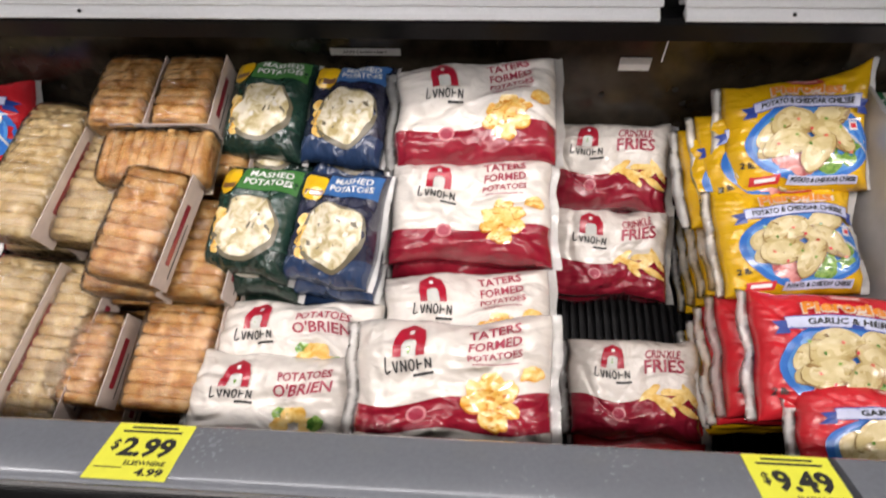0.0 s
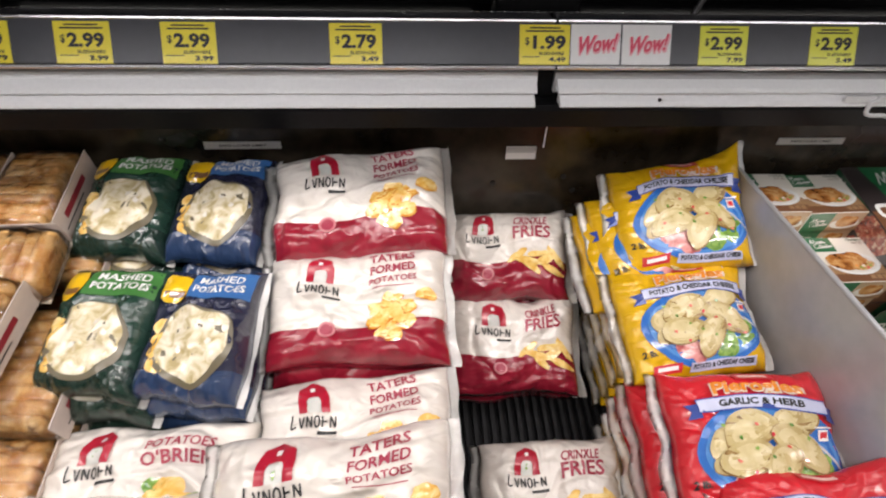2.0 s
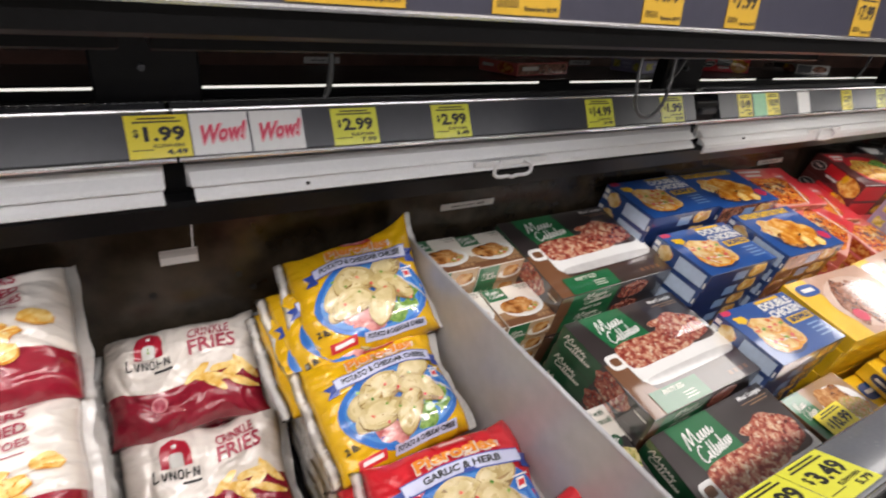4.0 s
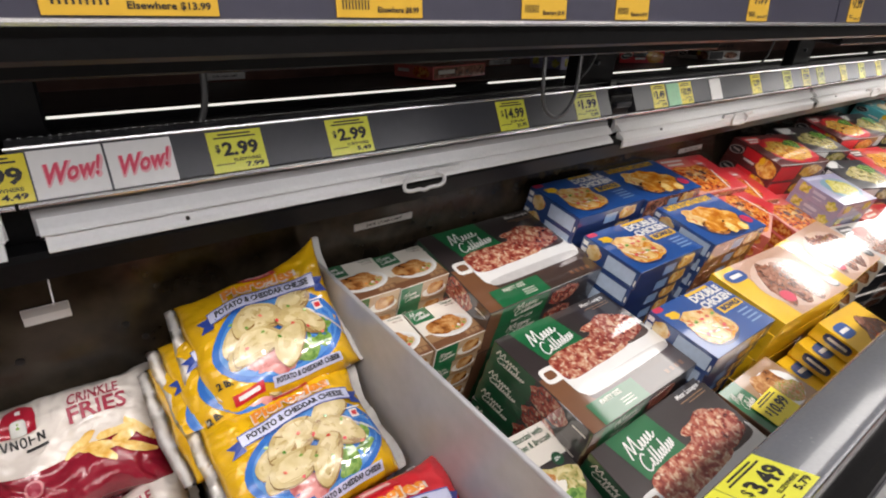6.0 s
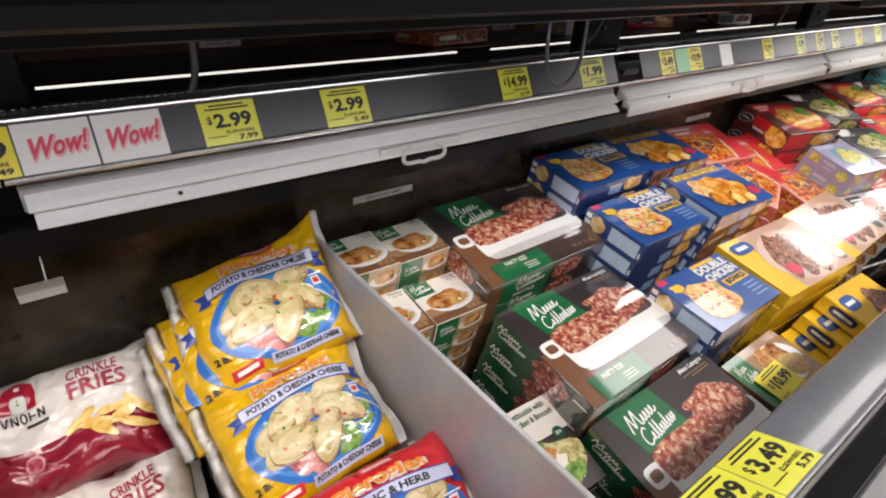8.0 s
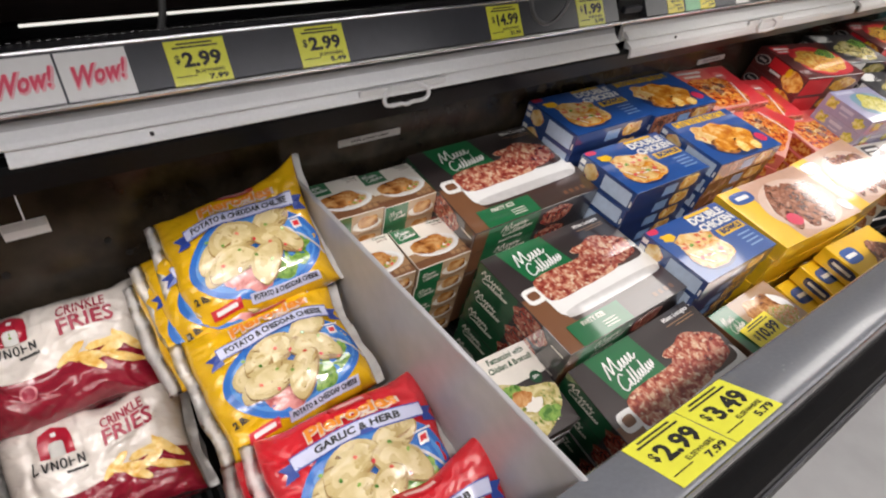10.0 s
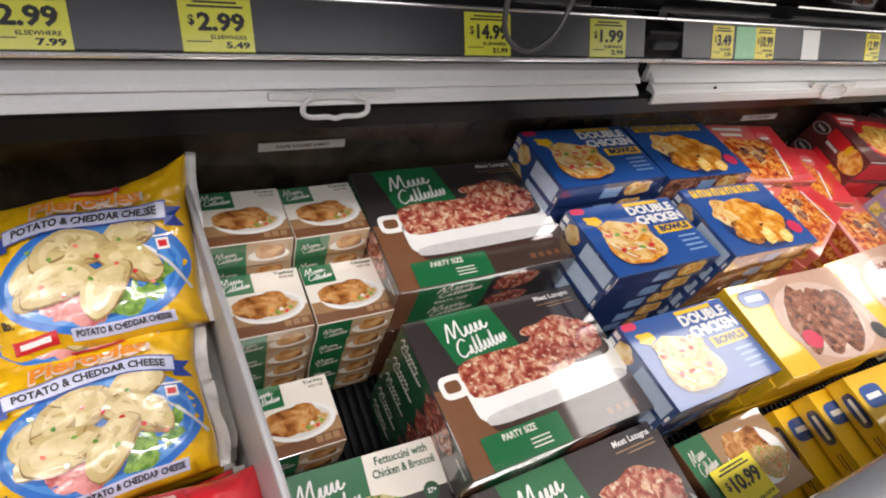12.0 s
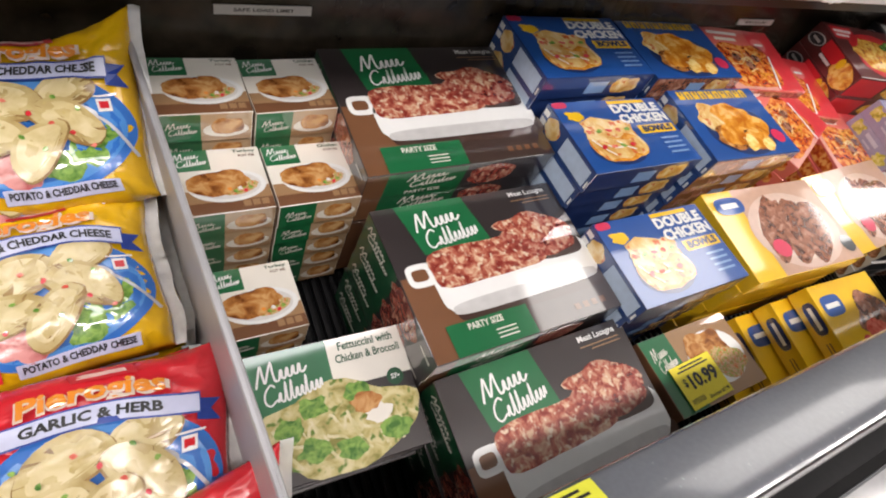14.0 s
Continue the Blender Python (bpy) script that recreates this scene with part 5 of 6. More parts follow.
def barn(S, ob, u, v, w, a):
    """Red barn badge over a dark brand bar."""
    hgt = w * 0.95 / a
    bm = bmesh.new()
    out = [(-0.47, 1), (-0.47, 0.52), (-0.38, 0.2), (0, 0), (0.38, 0.2), (0.47, 0.52), (0.47, 1)]
    inn = [(-0.22, 1), (-0.22, 0.66), (-0.16, 0.54), (0, 0.5), (0.16, 0.54), (0.22, 0.66), (0.22, 1)]
    ring = []
    for i in range(6):
        for s in range(5 if i == 5 else 4):
            row = []
            for c in range(4):
                x = [(1 - s / 4) * p[i][0] + s / 4 * p[i + 1][0] for p in (out, inn)]
                y = [(1 - s / 4) * p[i][1] + s / 4 * p[i + 1][1] for p in (out, inn)]
                row.append(bm.verts.new(S(u + w * (x[0] + (x[1] - x[0]) * c / 3), v + hgt * (y[0] + (y[1] - y[0]) * c / 3), LIFT + 0.0005)))
            ring.append(row)
    for p, q in zip(ring, ring[1:]):
        for c in range(3):
            bm.faces.new((q[c], p[c], p[c + 1], q[c + 1]))
    part("barn_badge", bm, mat("barn_red_ink", (0.38, 0.01, 0.03), 0.3, coat=0.3), ob, smooth=True)
    rect_art("barn_window", S, u - w * 0.07, v + hgt * 0.22, u + w * 0.07, v + hgt * 0.36, WHITE, ob, LIFT + 0.001, 2, 2)
    rect_art("barn_door", S, u - w * 0.2, v + hgt * 0.56, u + w * 0.2, v + hgt, mat("barn_door_print", (0.6, 0.6, 0.56), 0.4), ob, LIFT + 0.0003, 3, 3)
    blob_art("leaf_mark", S, u, v + hgt * 0.78, w * 0.05, hgt * 0.16, LEAF, ob, LIFT, 0, 1, 1, 12)
    for k in range(6):
        x, top, low = u - w * 0.72 + w * 0.24 * k, v + hgt * (1.0 if k < 1 else 1.1), v + hgt * 1.38
        wide = w * 0.15
        mid = 0.5 * (top + low)
        shapes = (
            [[(x + 0.2 * wide, top), (x, low), (x + wide, low - 0.1 * (low - top))]],
            [[(x, top), (x + 0.5 * wide, low), (x + wide, top)]],
            [[(x, low), (x, top)], [(x, top), (x + wide, low)], [(x + wide, low), (x + wide, top)]],
            [[(x + wide * (0.5 + 0.5 * math.cos(q)), mid + 0.5 * (low - top) * math.sin(q)) for q in (0, 0.8, 1.6, 2.4, 3.1, 3.9, 4.7, 5.5, 6.3)]],
            [[(x, low), (x, top)], [(x, mid), (x + wide, mid)]],
            [[(x, low), (x, top)], [(x, top), (x + wide, low)], [(x + wide, low), (x + wide, top)]],
        )[k]
        for stroke in shapes:
            line_art("brand_stroke", S, stroke, w * 0.05, a, INK, ob, LIFT + 0.0004)
    rect_art("brand_line", S, u + w * 0.1, v + hgt * 1.48, u + w * 0.7, v + hgt * 1.57, INK, ob, LIFT, 4, 1)


def potato_bag(kind, seed):
    fries, ob_rien = kind == "fries", kind == "obrien"
    w, h, t = (0.262, 0.20, 0.062) if fries else (0.31, 0.202, 0.066)
    film = BAG_FRY if fries else (BAG_RED_WHITE if kind == "front" else BAG_RED)
    label = {"fries": "white and dark red bag of crinkle fries", "obrien": "white bag of diced potatoes"}.get(kind, "white and dark red bag of formed potatoes")
    ob, S = bag("potato_bag", label, "frozen potatoes", w, h, t, film, "bags of frozen potatoes", seed, 0.0165, 1.5)
    a = h / w
    barn(S, ob, 0.3, 0.1 if fries else 0.08, 0.19 if fries else 0.17, a)
    ink = mat("maroon_word_ink", (0.33, 0.03, 0.06), 0.35)
    if fries:
        text_art("lettering", S, "CRINKLE", 0.68, 0.2, 0.26, 0.09, ink, ob, LIFT + 0.001, -0.1)
        text_art("lettering", S, "FRIES", 0.69, 0.32, 0.3, 0.13, ink, ob, LIFT + 0.001, -0.1)
        for k in range(7):
            blob_art("fry_print", S, 0.58 + 0.05 * k + 0.02 * (k % 2), 0.56 + 0.07 * (k % 3), 0.11, 0.035, TATER, ob, LIFT + 0.0003 * k, 0.15, k, 2, 18, (-0.7, 0.3, 0.9, -0.2)[k % 4])
    elif ob_rien:
        text_art("lettering", S, "POTATOES", 0.7, 0.2, 0.3, 0.07, ink, ob, LIFT + 0.001, -0.08)
        text_art("lettering", S, "O'BRIEN", 0.7, 0.31, 0.33, 0.1, ink, ob, LIFT + 0.001, -0.08)
        for k in range(8):
            blob_art("potato_print", S, 0.6 + 0.05 * (k % 5), 0.5 + 0.09 * (k // 3), 0.05, 0.06, TATER if k % 4 else LEAF, ob, LIFT + 0.0003 * k, 0.15, k, 2, 16)
    else:
        for n, (word, ww, v) in enumerate((("TATERS", 0.25, 0.13), ("FORMED", 0.25, 0.235), ("POTATOES", 0.26, 0.325))):
            text_art("lettering", S, word, 0.71, v, ww, 0.075 if n < 2 else 0.05, ink, ob, LIFT + 0.001, -0.08)
        rect_art("word_rule", S, 0.6, 0.375, 0.82, 0.382, ink, ob, LIFT, 6, 1)
        for k, (u, v, r) in enumerate(((0.62, 0.56, 0.05), (0.69, 0.5, 0.055), (0.76, 0.56, 0.055), (0.68, 0.62, 0.06), (0.61, 0.66, 0.05), (0.76, 0.68, 0.05), (0.89, 0.46, 0.045), (0.68, 0.76, 0.055))):
            blob_art("potato_edge", S, u, v + 0.012, r * 1.06, r * 1.26, FRIED, ob, LIFT + 0.0004 * k, 0.18, k + seed, 2, 18, 0.3 * k, 3)
            blob_art("potato_print", S, u, v, r, r * 1.15, TATER, ob, LIFT + 0.0002 + 0.0004 * k, 0.18, k + seed, 2, 18, 0.3 * k, 3)
    blob_art("round_badge", S, 0.33, 0.74, 0.05, 0.065, mat("badge_pink_ink", (0.55, 0.2, 0.22), 0.35), ob, LIFT, 0, 1, 2, 22)
    blob_art("badge_core", S, 0.33, 0.74, 0.036, 0.048, mat("maroon_word_ink", (0.3, 0.03, 0.06), 0.35), ob, LIFT + 0.0006, 0, 1, 1, 18)
    return ob


def dumpling(S, ob, u, v, r, turn, a, level, seed):
    """One printed half-moon: brown rim, body, light back and a pinched seam."""
    c, s = math.cos(turn), math.sin(turn)

    def at(x, y):
        return u + r * (x * c - y * s), v + r * (x * s + y * c) / a
    for name, m, grow, dx, dy, lift in (("pierogi_rim", DUMPLING_SHADE, 1.04, 0, 0.05, 0.0), ("pierogi_print", DUMPLING, 1.0, 0, 0, 0.0003), ("pierogi_back", DUMPLING_LIGHT, 0.78, 0.02, -0.05, 0.0005)):
        bm = bmesh.new()
        n = 22
        edge = []
        for k in range(n):
            t = 2 * math.pi * k / n
            y = -math.sin(t)
            y = y * (0.74 if y < 0 else 0.36)
            w = grow * (1 + 0.07 * noise.noise((math.cos(t) * 1.6 + seed, math.sin(t) * 1.6, seed * 2.0)))
            edge.append((math.cos(t) * w + dx, y * w + dy))
        mid = bm.verts.new(S(*at(dx, dy - 0.12), level + lift))
        inner = [bm.verts.new(S(*at(dx + (x - dx) * 0.55, dy - 0.12 + (y - dy + 0.12) * 0.55), level + lift)) for x, y in edge]
        outer = [bm.verts.new(S(*at(x, y), level + lift)) for x, y in edge]
        for k in range(n):
            j = (k + 1) % n
            bm.faces.new((mid, inner[k], inner[j]))
            bm.faces.new((inner[k], outer[k], outer[j], inner[j]))
        bmesh.ops.recalc_face_normals(bm, faces=bm.faces[:])
        if bm.faces[0].normal.z < 0:
            bmesh.ops.reverse_faces(bm, faces=bm.faces[:])
        part(name, bm, m, ob, smooth=True)
    line_art("pierogi_seam", S, [at(-0.85, 0.05), at(-0.4, 0.15), at(0, 0.19), at(0.4, 0.15), at(0.85, 0.05)], r * 0.03, a, DUMPLING, ob, level + 0.0008)


def dumpling_bag(red, seed, w=0.25, h=0.214, t=0.048, curl=0.03, title=True):
    ob, S = bag("pierogi_bag", ("red bag of garlic and herb pierogies" if red else "yellow bag of potato and cheddar pierogies") + " with blue plate", "frozen pierogies", w, h, t, BAG_REDFULL if red else BAG_YELLOW, "bags of pierogies", seed, 0.017, 1.1, curl)
    a = h / w
    blob_art("plate_print", S, 0.53, 0.605, 0.45, 0.35, mat("plate_blue_ink", (0.03, 0.14, 0.46), 0.25, coat=0.4), ob, LIFT, 0.01, 1, 6, 40)
    blob_art("plate_rim", S, 0.53, 0.605, 0.41, 0.31, mat("plate_light_blue", (0.07, 0.23, 0.55), 0.25, coat=0.4), ob, LIFT + 0.0004, 0.01, 1, 6, 40)
    blob_art("plate_well", S, 0.51, 0.61, 0.345, 0.265, mat("plate_deep_blue", (0.025, 0.11, 0.36), 0.25, coat=0.4), ob, LIFT + 0.0006, 0.01, 1, 6, 40)
    for k, (u, v, r) in enumerate(((0.74, 0.74, 0.12), (0.81, 0.64, 0.09), (0.66, 0.8, 0.1))):
        blob_art("greens_print", S, u, v, r, r * 0.7, LEAF, ob, LIFT + 0.0009 + 0.0002 * k, 0.3, seed + k, 3, 22, -0.6)
    for k, (u, v, r) in enumerate(((0.37, 0.78, 0.11), (0.45, 0.83, 0.09))):
        blob_art("ham_print", S, u, v, r, r * 0.75, HAM, ob, LIFT + 0.0012 + 0.0002 * k, 0.2, seed + 1 + k, 3, 22, 0.3)
    for k, (u, v, r, turn) in enumerate(((0.25, 0.54, 0.12, -0.7), (0.26, 0.68, 0.11, -0.3), (0.7, 0.42, 0.155, -0.45), (0.42, 0.47, 0.19, -0.25), (0.68, 0.58, 0.175, 0.6), (0.36, 0.66, 0.175, -0.2), (0.57, 0.72, 0.165, -0.9))):
        dumpling(S, ob, u, v, r, turn, a, LIFT + 0.0018 + 0.0007 * k, seed + k)
    for k in range(14):
        m = (LEAF, PINK_FOOD, LEAF, RED)[k % 4]
        blob_art("herb_fleck", S, 0.24 + 0.042 * k, 0.42 + 0.075 * (k * 3 % 5), 0.015, 0.011, m, ob, LIFT + 0.0082, 0.2, k, 1, 8, 0.7 * k)
    # fork lying over the plate's rim
    steel = mat("fork_print", (0.5, 0.5, 0.52), 0.25, coat=0.4)
    line_art("fork_print", S, [(0.78, 0.5), (0.85, 0.56), (0.92, 0.68), (0.97, 0.78)], 0.016, a, steel, ob, LIFT + 0.002)
    blob_art("fork_print", S, 0.77, 0.5, 0.055, 0.035, steel, ob, LIFT + 0.002, 0.05, 2, 2, 18, 0.5)
    # banner with the variety, notched ends behind it
    def ribbon(u, v, lift):
        return S(u, v + 0.26 * (u - 0.52) ** 2, lift)
    navy = mat("banner_blue", (0.02, 0.05, 0.27), 0.3)
    for s, o in ((0.15, -1), (0.89, 1)):
        for y0, y1 in ((0.235, 0.285), (0.285, 0.335)):
            tip = bmesh.new()
            q = [(s, y0), (s + o * (0.085 if y0 < 0.25 else 0.05), y0), (s + o * (0.05 if y0 < 0.25 else 0.085), y1), (s, y1)]
            vs = [tip.verts.new(ribbon(x, y, LIFT + 0.004)) for x, y in (q if o < 0 else q[::-1])]
            tip.faces.new(vs)
            part("banner_tail", tip, navy, ob)
    rect_art("banner_edge", ribbon, 0.135, 0.205, 0.905, 0.305, navy, ob, LIFT + 0.0052, 18, 2)
    rect_art("banner", ribbon, 0.14, 0.214, 0.9, 0.296, mat("banner_pale_ink", (0.5, 0.52, 0.68), 0.3, coat=0.3), ob, LIFT + 0.0056, 18, 2)
    text_art("lettering", ribbon, "GARLIC & HERB" if red else "POTATO & CHEDDAR CHEESE", 0.52, 0.256, 0.5 if red else 0.68, 0.048, INK, ob, LIFT + 0.0064, fat=0.04)
    if title:
        def arch(u, v, lift):
            return S(u, v + 0.3 * (u - 0.52) ** 2, lift)
        text_art("title_edge", arch, "Pierogies", 0.525, 0.152, 0.545, 0.125, mat("title_edge_ink", (0.62, 0.5, 0.42), 0.3), ob, LIFT + 0.0058, fat=0.06)
        text_art("lettering", arch, "Pierogies", 0.52, 0.145, 0.52, 0.115, ORANGE, ob, LIFT + 0.0068, fat=0.035)
    rect_art("brand_block", S, 0.42, 0.035, 0.66, 0.088, mat("brand_red_ink", (0.5, 0.02, 0.03), 0.3), ob, LIFT + 0.001, 6, 2, 0.02)
    rect_art("brand_bar", S, 0.45, 0.05, 0.63, 0.072, mat("pale_red_ink", (0.7, 0.45, 0.4), 0.3), ob, LIFT + 0.0016, 6, 1, 0.01)
    rect_art("brand_block", S, 0.1, 0.89, 0.3, 0.96, RED, ob, LIFT + 0.001, 4, 2)
    rect_art("brand_bar", S, 0.13, 0.91, 0.27, 0.94, WHITE, ob, LIFT + 0.002, 4, 1)
    text_art("lettering", S, "2 lb.", 0.09, 0.8, 0.09, 0.05, INK, ob, LIFT + 0.001)
    rect_art("lower_banner", S, 0.36, 0.9, 0.86, 0.965, mat("banner_pale_ink", (0.5, 0.52, 0.68), 0.3, coat=0.3), ob, LIFT + 0.0016, 8, 2)
    text_art("lettering", S, "GARLIC & HERB" if red else "POTATO & CHEDDAR CHEESE", 0.61, 0.933, 0.46, 0.036, INK, ob, LIFT + 0.0026, fat=0.04)
    rect_art("maple_card", S, 0.83, 0.43, 0.89, 0.5, WHITE, ob, LIFT + 0.003, 2, 2)
    rect_art("maple_mark", S, 0.84, 0.445, 0.88, 0.485, RED, ob, LIFT + 0.004, 2, 2)
    rect_art("print_line", S, 0.78, 0.41, 0.92, 0.42, WHITE, ob, LIFT + 0.003, 4, 1)
    return ob


def mash_pouch(blue, seed):
    ob, S = bag("mash_pouch", "navy and blue pouch of mashed potatoes" if blue else "dark green pouch of mashed potatoes", "mashed potatoes", 0.165, 0.22, 0.055, BAG_BLUE if blue else BAG_GREEN, "pouches of mashed potatoes", seed, 0.01, 1.3)
    rect_art("title_band", S, 0.34, 0.05, 0.97, 0.27, mat("title_blue_ink", (0.04, 0.13, 0.34), 0.3) if blue else mat("title_green_ink", (0.05, 0.17, 0.04), 0.3), ob, LIFT, 10, 6)
    text_art("lettering", S, "MASHED", 0.66, 0.115, 0.46, 0.06, WHITE, ob, LIFT + 0.002)
    text_art("lettering", S, "POTATOES", 0.66, 0.195, 0.52, 0.06, WHITE, ob, LIFT + 0.002)
    blob_art("yellow_mark", S, 0.2, 0.19, 0.14, 0.12, YELLOW, ob, LIFT + 0.0005, 0.06, seed, 3, 20, 0, 3)
    rect_art("brand_bar", S, 0.1, 0.22, 0.32, 0.27, BROWN, ob, LIFT + 0.0015, 3, 2)
    blob_art("bowl_print", S, 0.53, 0.615, 0.39, 0.29, mat("bowl_umber_print", (0.12, 0.1, 0.06), 0.3), ob, LIFT + 0.0003, 0.05, seed, 5, 34)
    blob_art("mash_print", S, 0.53, 0.6, 0.35, 0.26, MASH, ob, LIFT + 0.0012, 0.08, seed, 9, 48)
    for k in range(4):
        blob_art("potato_print", S, 0.16 + 0.03 * k, 0.5 + 0.1 * k, 0.08, 0.06, TATER, ob, LIFT, 0.1, k, 2, 18)
    for k in range(6):
        blob_art("butter_fleck", S, 0.36 + 0.07 * k, 0.5 + 0.09 * (k * 2 % 3), 0.03, 0.02, CREAM if k % 2 else MASH, ob, LIFT + 0.002, 0.3, k, 1, 10)
    return ob


def lay(ob, u, v, w, rx=0, ry=0, rz=0):
    ob.matrix_basis = DECK @ pose(u, v, w, rx, ry, rz)
    return ob


def lay_copy(ob, u, v, w, rx=0, ry=0, rz=0):
    return copy_thing(ob, DECK @ pose(u, v, w, rx, ry, rz))


T1, T2, T3 = potato_bag("taters", 1), potato_bag("taters", 2), potato_bag("front", 3)
lay(T1, -0.398, 0.617, 0.592, 17, 0, 2)
lay(T2, -0.403, 0.438, 0.518, 17, 0, 0)
lay_copy(T1, -0.405, 0.225, 0.462, 6, 0, 1)
lay(T3, -0.42, 0.098, 0.563, 8, 0, 2)
for k in range(3):
    lay_copy(T2, -0.41, 0.61 - 0.01 * k, 0.5 - 0.07 * k, 2, 0, 1 - k)
    lay_copy(T1, -0.405, 0.44 + 0.008 * k, 0.435 - 0.07 * k, 2, 0, k)
    lay_copy(T2, -0.41, 0.15, 0.385 - 0.07 * k, 2, 0, k - 1)
F1, F2 = potato_bag("fries", 4), potato_bag("fries", 5)
lay(F1, -0.098, 0.628, 0.403, 18, -2, -2)
lay(F2, -0.095, 0.458, 0.322, 17, 0, -2)
lay_copy(F1, -0.055, 0.163, 0.285, 7, 0, 0)
lay_copy(F2, -0.095, 0.62, 0.325, 12, 0, 2)
lay_copy(F1, -0.095, 0.47, 0.255, 8, 0, 1)


def mixed_bag(seed):
    ob, S = bag("vegetable_bag", "multicoloured bag of mixed vegetables under the fries", "frozen vegetables", 0.27, 0.2, 0.05, BAG_REDFULL, "bags of frozen vegetables", seed)
    rng = random.Random(seed)
    for k in range(26):
        blob_art("vegetable_print", S, 0.08 + 0.84 * (k % 13) / 12, (0.72 if k < 13 else 0.88) + rng.uniform(-0.03, 0.03), 0.05, 0.07, (LEAF, YELLOW, PINK_FOOD, CREAM, FRIED)[(k * 3) % 5], ob, LIFT + 0.0001 * k, 0.25, k, 2, 14, 0.6 * k)
    return ob


lay(mixed_bag(21), -0.04, 0.065, 0.237, 2, 0, -2)
O1, O2 = potato_bag("obrien", 6), potato_bag("obrien", 7)
lay(O1, -0.72, 0.165, 0.44, 4, 0, -1)
lay(O2, -0.73, 0.055, 0.47, 6, 0, -3)
for k in range(2):
    lay_copy(O1, -0.72, 0.12, 0.37 - 0.07 * k, 2, 0, 2 * k - 1)
Y1, Y2, R1 = dumpling_bag(False, 8, curl=0.045), dumpling_bag(False, 9, curl=0.015), dumpling_bag(True, 10, 0.262, 0.226, curl=0.012)
lay(Y1, 0.216, 0.602, 0.567, 16, -4, 0)
lay_copy(Y2, 0.184, 0.58, 0.523, 13, -4, 4)
lay_copy(Y1, 0.16, 0.57, 0.487, 11, -4, 3)
lay(Y2, 0.196, 0.412, 0.494, 11, 0, 3)
lay(R1, 0.228, 0.185, 0.495, 5, -2, -4)
R2 = dumpling_bag(True, 13, 0.25, 0.18, 0.04, 0.05, False)
lay(R2, 0.255, 0.04, 0.522, 3, -3, -5)
for k in range(4):
    lay_copy(R1 if k < 2 else Y1, 0.2, 0.2, 0.44 - 0.052 * k, 2, -4, 2 * k - 3)
    lay_copy(Y2, 0.212, 0.45, 0.43 - 0.052 * k, 4, -2, 2 - k)
G1, B1 = mash_pouch(False, 11), mash_pouch(True, 12)
lay(G1, -0.82, 0.64, 0.57, 9, 0, -4)
lay(B1, -0.655, 0.63, 0.57, 9, 0, -3)
lay_copy(G1, -0.805, 0.395, 0.545, 11, -2, -8)
lay_copy(B1, -0.65, 0.382, 0.548, 12, 0, -6)
for k in range(4):
    for ob, u in ((G1, -0.81), (B1, -0.655)):
        lay_copy(ob, u, 0.61, 0.49 - 0.062 * k, 1, 0, 2 - 2 * k)
        lay_copy(ob, u + 0.005, 0.375, 0.485 - 0.062 * k, 1, 0, k - 3)


# ---- goods: wrapped toast ----
def toast_pack(w, d, h, slices, crumb, seed, label, card=True):
    """A tray of slices on edge in clear film, with a paper sleeve along one side."""
    root = part("toast_pack", box_bm(0, w, 0, d, 0, 0.006, 0.002), mat("paper_tray", (0.6, 0.52, 0.42), 0.7))
    tagged(root, label, "frozen toast", "wrapped packs of toast")
    rng = random.Random(seed)
    p = d / slices

    def crown(q):
        return 1 - 0.2 * min(1, abs(2 * q.x / w - 1)) ** 4 - 0.16 * min(1, abs(2 * q.y / d - 1)) ** 5
    for k in range(slices):
        z1 = h * rng.uniform(0.92, 0.97)
        over = p * 0.04
        bm = box_bm(0.004 + rng.uniform(0, 0.004), w - 0.008 - rng.uniform(0, 0.006), p * k - over, p * (k + 1) + over, 0.006, z1, min(p * 0.46, 0.011), 3)
        for vert in bm.verts:
            vert.co.z += (vert.co.z - 0.006) / h * 0.004 * noise.noise(vert.co * 45 + Vector((seed, k, 0)))
            vert.co.y += 0.003 * noise.noise(vert.co * 30 + Vector((k, seed, 3)))
            vert.co.z *= crown(vert.co)
        part("slice", bm, crumb, root, smooth=True)
    fb = box_bm(-0.001, w + 0.001, -0.003, d + 0.003, -0.001, h, 0.014, 3)
    bmesh.ops.subdivide_edges(fb, edges=fb.edges[:], cuts=5, use_grid_fill=True)
    for v in fb.verts:
        v.co.z *= crown(v.co)
        v.co += Vector((0, 0, 0.005 * noise.noise(v.co * 42 + Vector((seed, 0, 0))))) if v.co.z > h * 0.5 else Vector()
    part("wrap", fb, FILM, root, "clear shiny film wrap", True)
    if card:
        part("sleeve", box_bm(w + 0.0015, w + 0.003, 0.0, d, 0.0, h * 0.8), mat("sleeve_paper", (0.55, 0.46, 0.4), 0.5), root)
        S = flat((w + 0.0032, 0, h * 0.8), (0, d, 0), (0, 0, -h * 0.8))
        rect_art("print_bar", S, 0.2, 0.3, 0.75, 0.55, MAROON, root, 0.0005)
        rect_art("print_bar", S, 0.1, 0.7, 0.6, 0.76, INK, root, 0.0005)
    return root


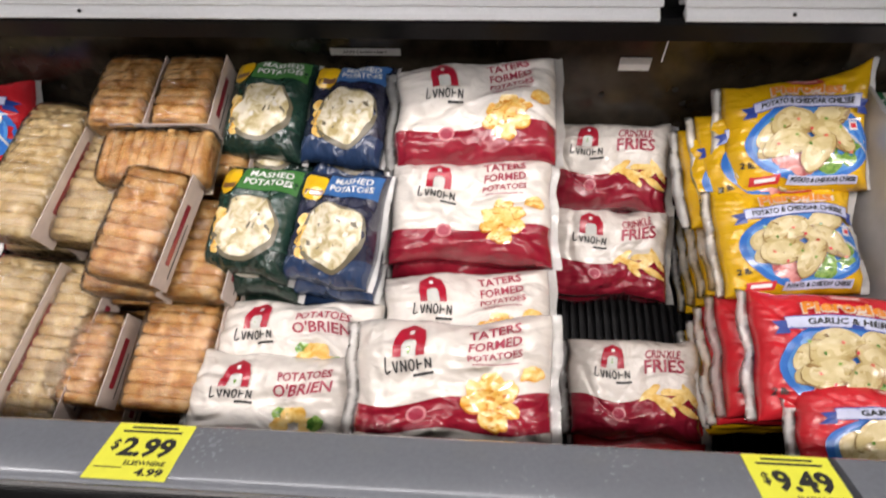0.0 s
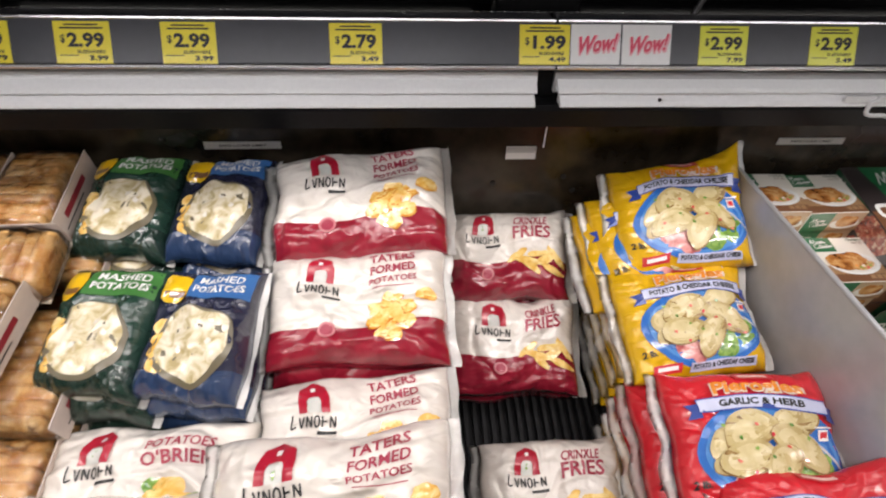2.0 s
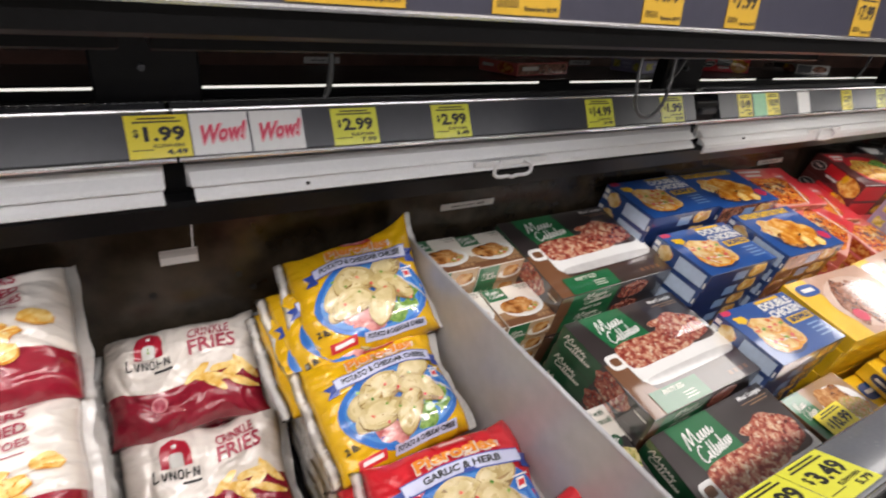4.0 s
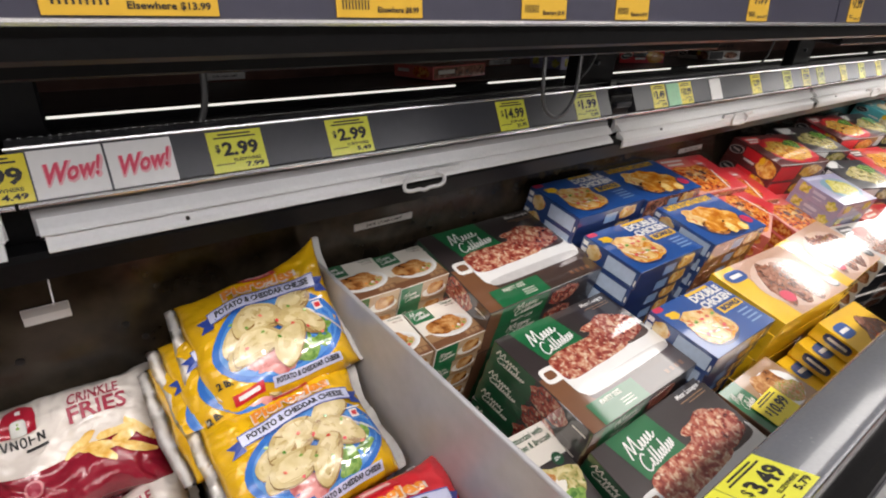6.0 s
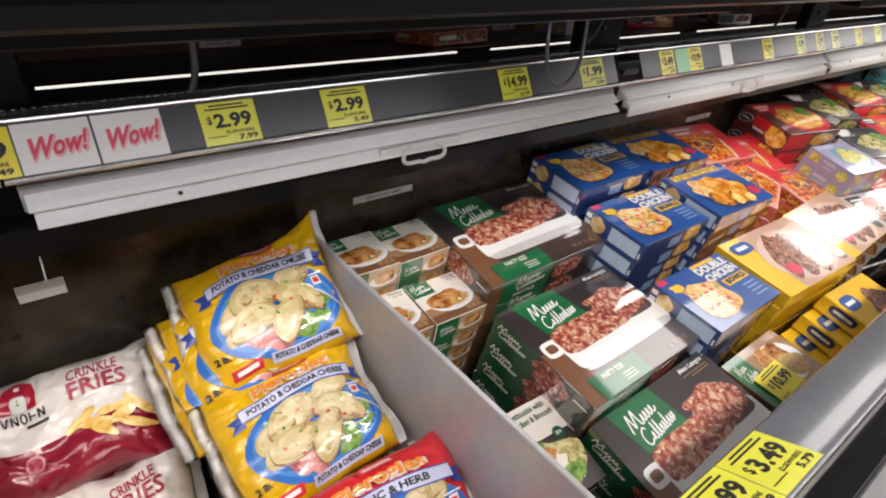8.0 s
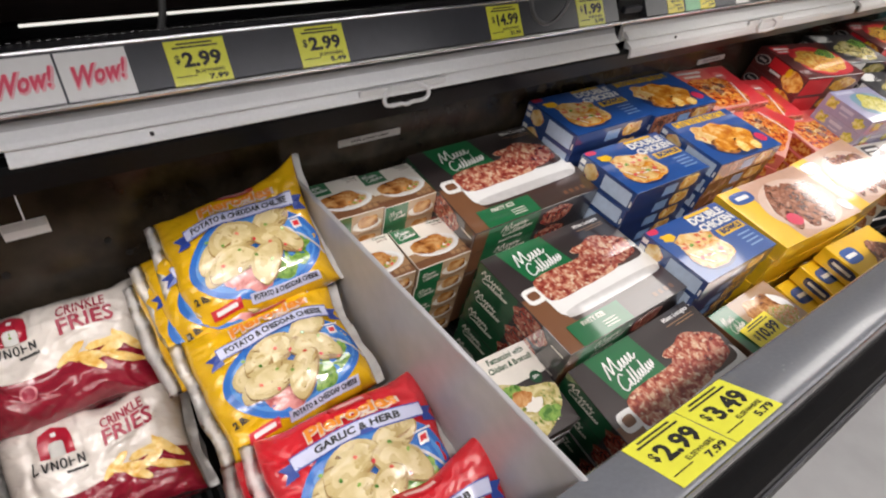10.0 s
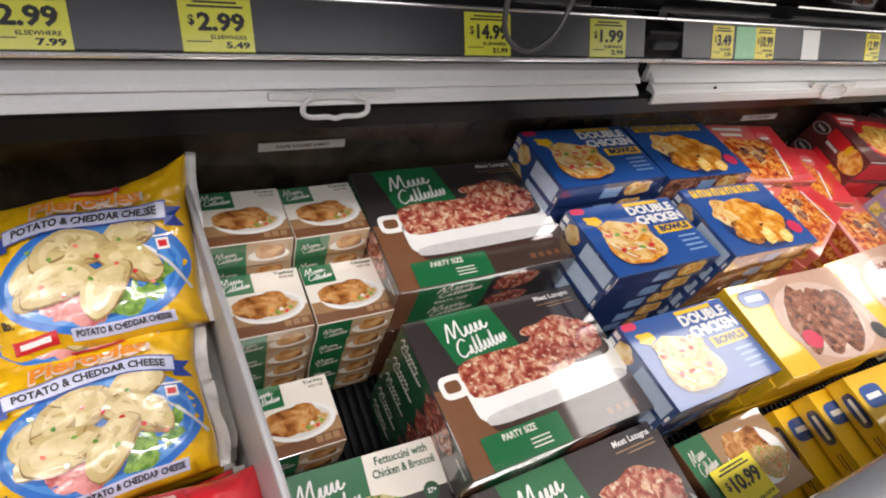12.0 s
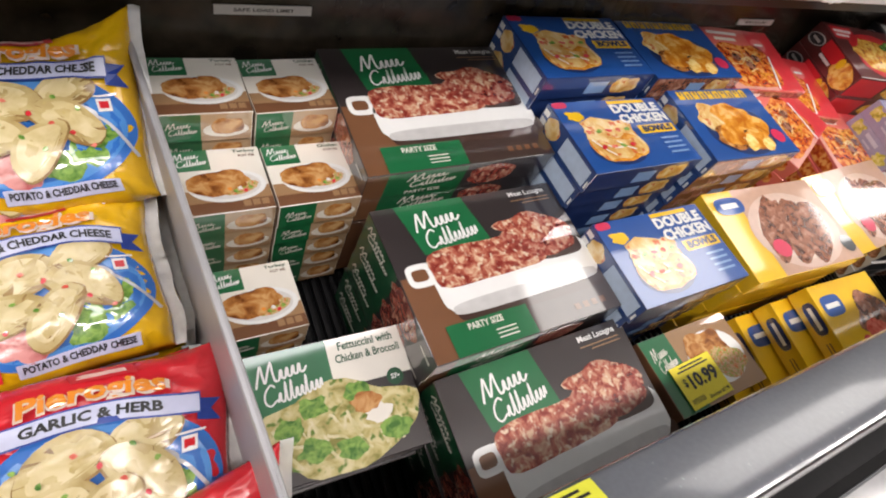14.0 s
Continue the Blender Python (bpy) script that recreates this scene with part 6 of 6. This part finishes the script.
PA = toast_pack(0.122, 0.17, 0.07, 8, TOAST, 1, "clear-wrapped tray of golden toast slices")
PB = toast_pack(0.12, 0.205, 0.07, 10, TOAST, 2, "clear-wrapped tray of golden toast slices")
PC = toast_pack(0.155, 0.2, 0.07, 9, TOAST, 3, "clear-wrapped tray of golden toast slices")
PD = toast_pack(0.14, 0.3, 0.075, 14, TOAST_PALE, 4, "clear-wrapped tray of pale bread slices")
lay(PA, -1.155, 0.553, 0.585, 2, 0, -1)
lay_copy(PA, -1.028, 0.556, 0.585, 2, 0, 0)
PE = toast_pack(0.125, 0.21, 0.07, 9, TOAST, 5, "clear-wrapped tray of golden toast slices")
PB.matrix_basis = DECK @ pose(-0.893, 0.436, 0.575, 0, -4, 91)
PE.matrix_basis = DECK @ pose(-1.06, 0.255, 0.575, 6, 4, -8)
lay(PC, -1.115, 0.25, 0.50, 3, 0, -4)
lay_copy(PC, -1.0, 0.25, 0.49, 3, 0, -3)
lay_copy(PA, -1.175, 0.06, 0.43, 2, 0, -3)
lay_copy(PC, -1.02, 0.055, 0.43, 2, 0, -2)
lay_copy(PA, -1.165, 0.02, 0.36, 2, 0, -3)
lay(PD, -1.345, 0.345, 0.53, 2, 0, -6)
lay_copy(PD, -1.22, 0.35, 0.50, 2, 0, -5)
lay_copy(PD, -1.36, 0.03, 0.46, 2, 0, -8)
lay_copy(PD, -1.26, 0.03, 0.43, 2, 0, -5)
for k in range(3):
    lay_copy(PC, -1.16, 0.5, 0.50 - 0.08 * k, 0, 0, 0)
    lay_copy(PC, -1.005, 0.5, 0.50 - 0.08 * k, 0, 0, 0)
    lay_copy(PC, -1.15, 0.25, 0.42 - 0.08 * k, 0, 0, 0)
    lay_copy(PC, -1.0, 0.25, 0.41 - 0.08 * k, 0, 0, 0)
    lay_copy(PC, -1.01, 0.05, 0.35 - 0.08 * k, 0, 0, 0)
    lay_copy(PD, -1.34, 0.345, 0.45 - 0.08 * k, 0, 0, 0)
    lay_copy(PD, -1.34, 0.03, 0.38 - 0.08 * k, 0, 0, 0)
lay_copy(R1, -1.50, 0.6, 0.52, 8, 0, 10)
lay_copy(R1, -1.53, 0.35, 0.45, 8, 0, 0)
# one sticker on the carton near the front rail
st = tag("yellow price sticker on a carton", (0, 0, 0), 0.105, 0.075, 0, YELLOW_TAG, "10.99", "17.99", group="stickers")
st.matrix_basis = DECK @ pose(1.05, -0.012, 0.505, -95, 0, 3)

for leftover in bpy.data.objects:
    if "placed" in leftover:
        del leftover["placed"]
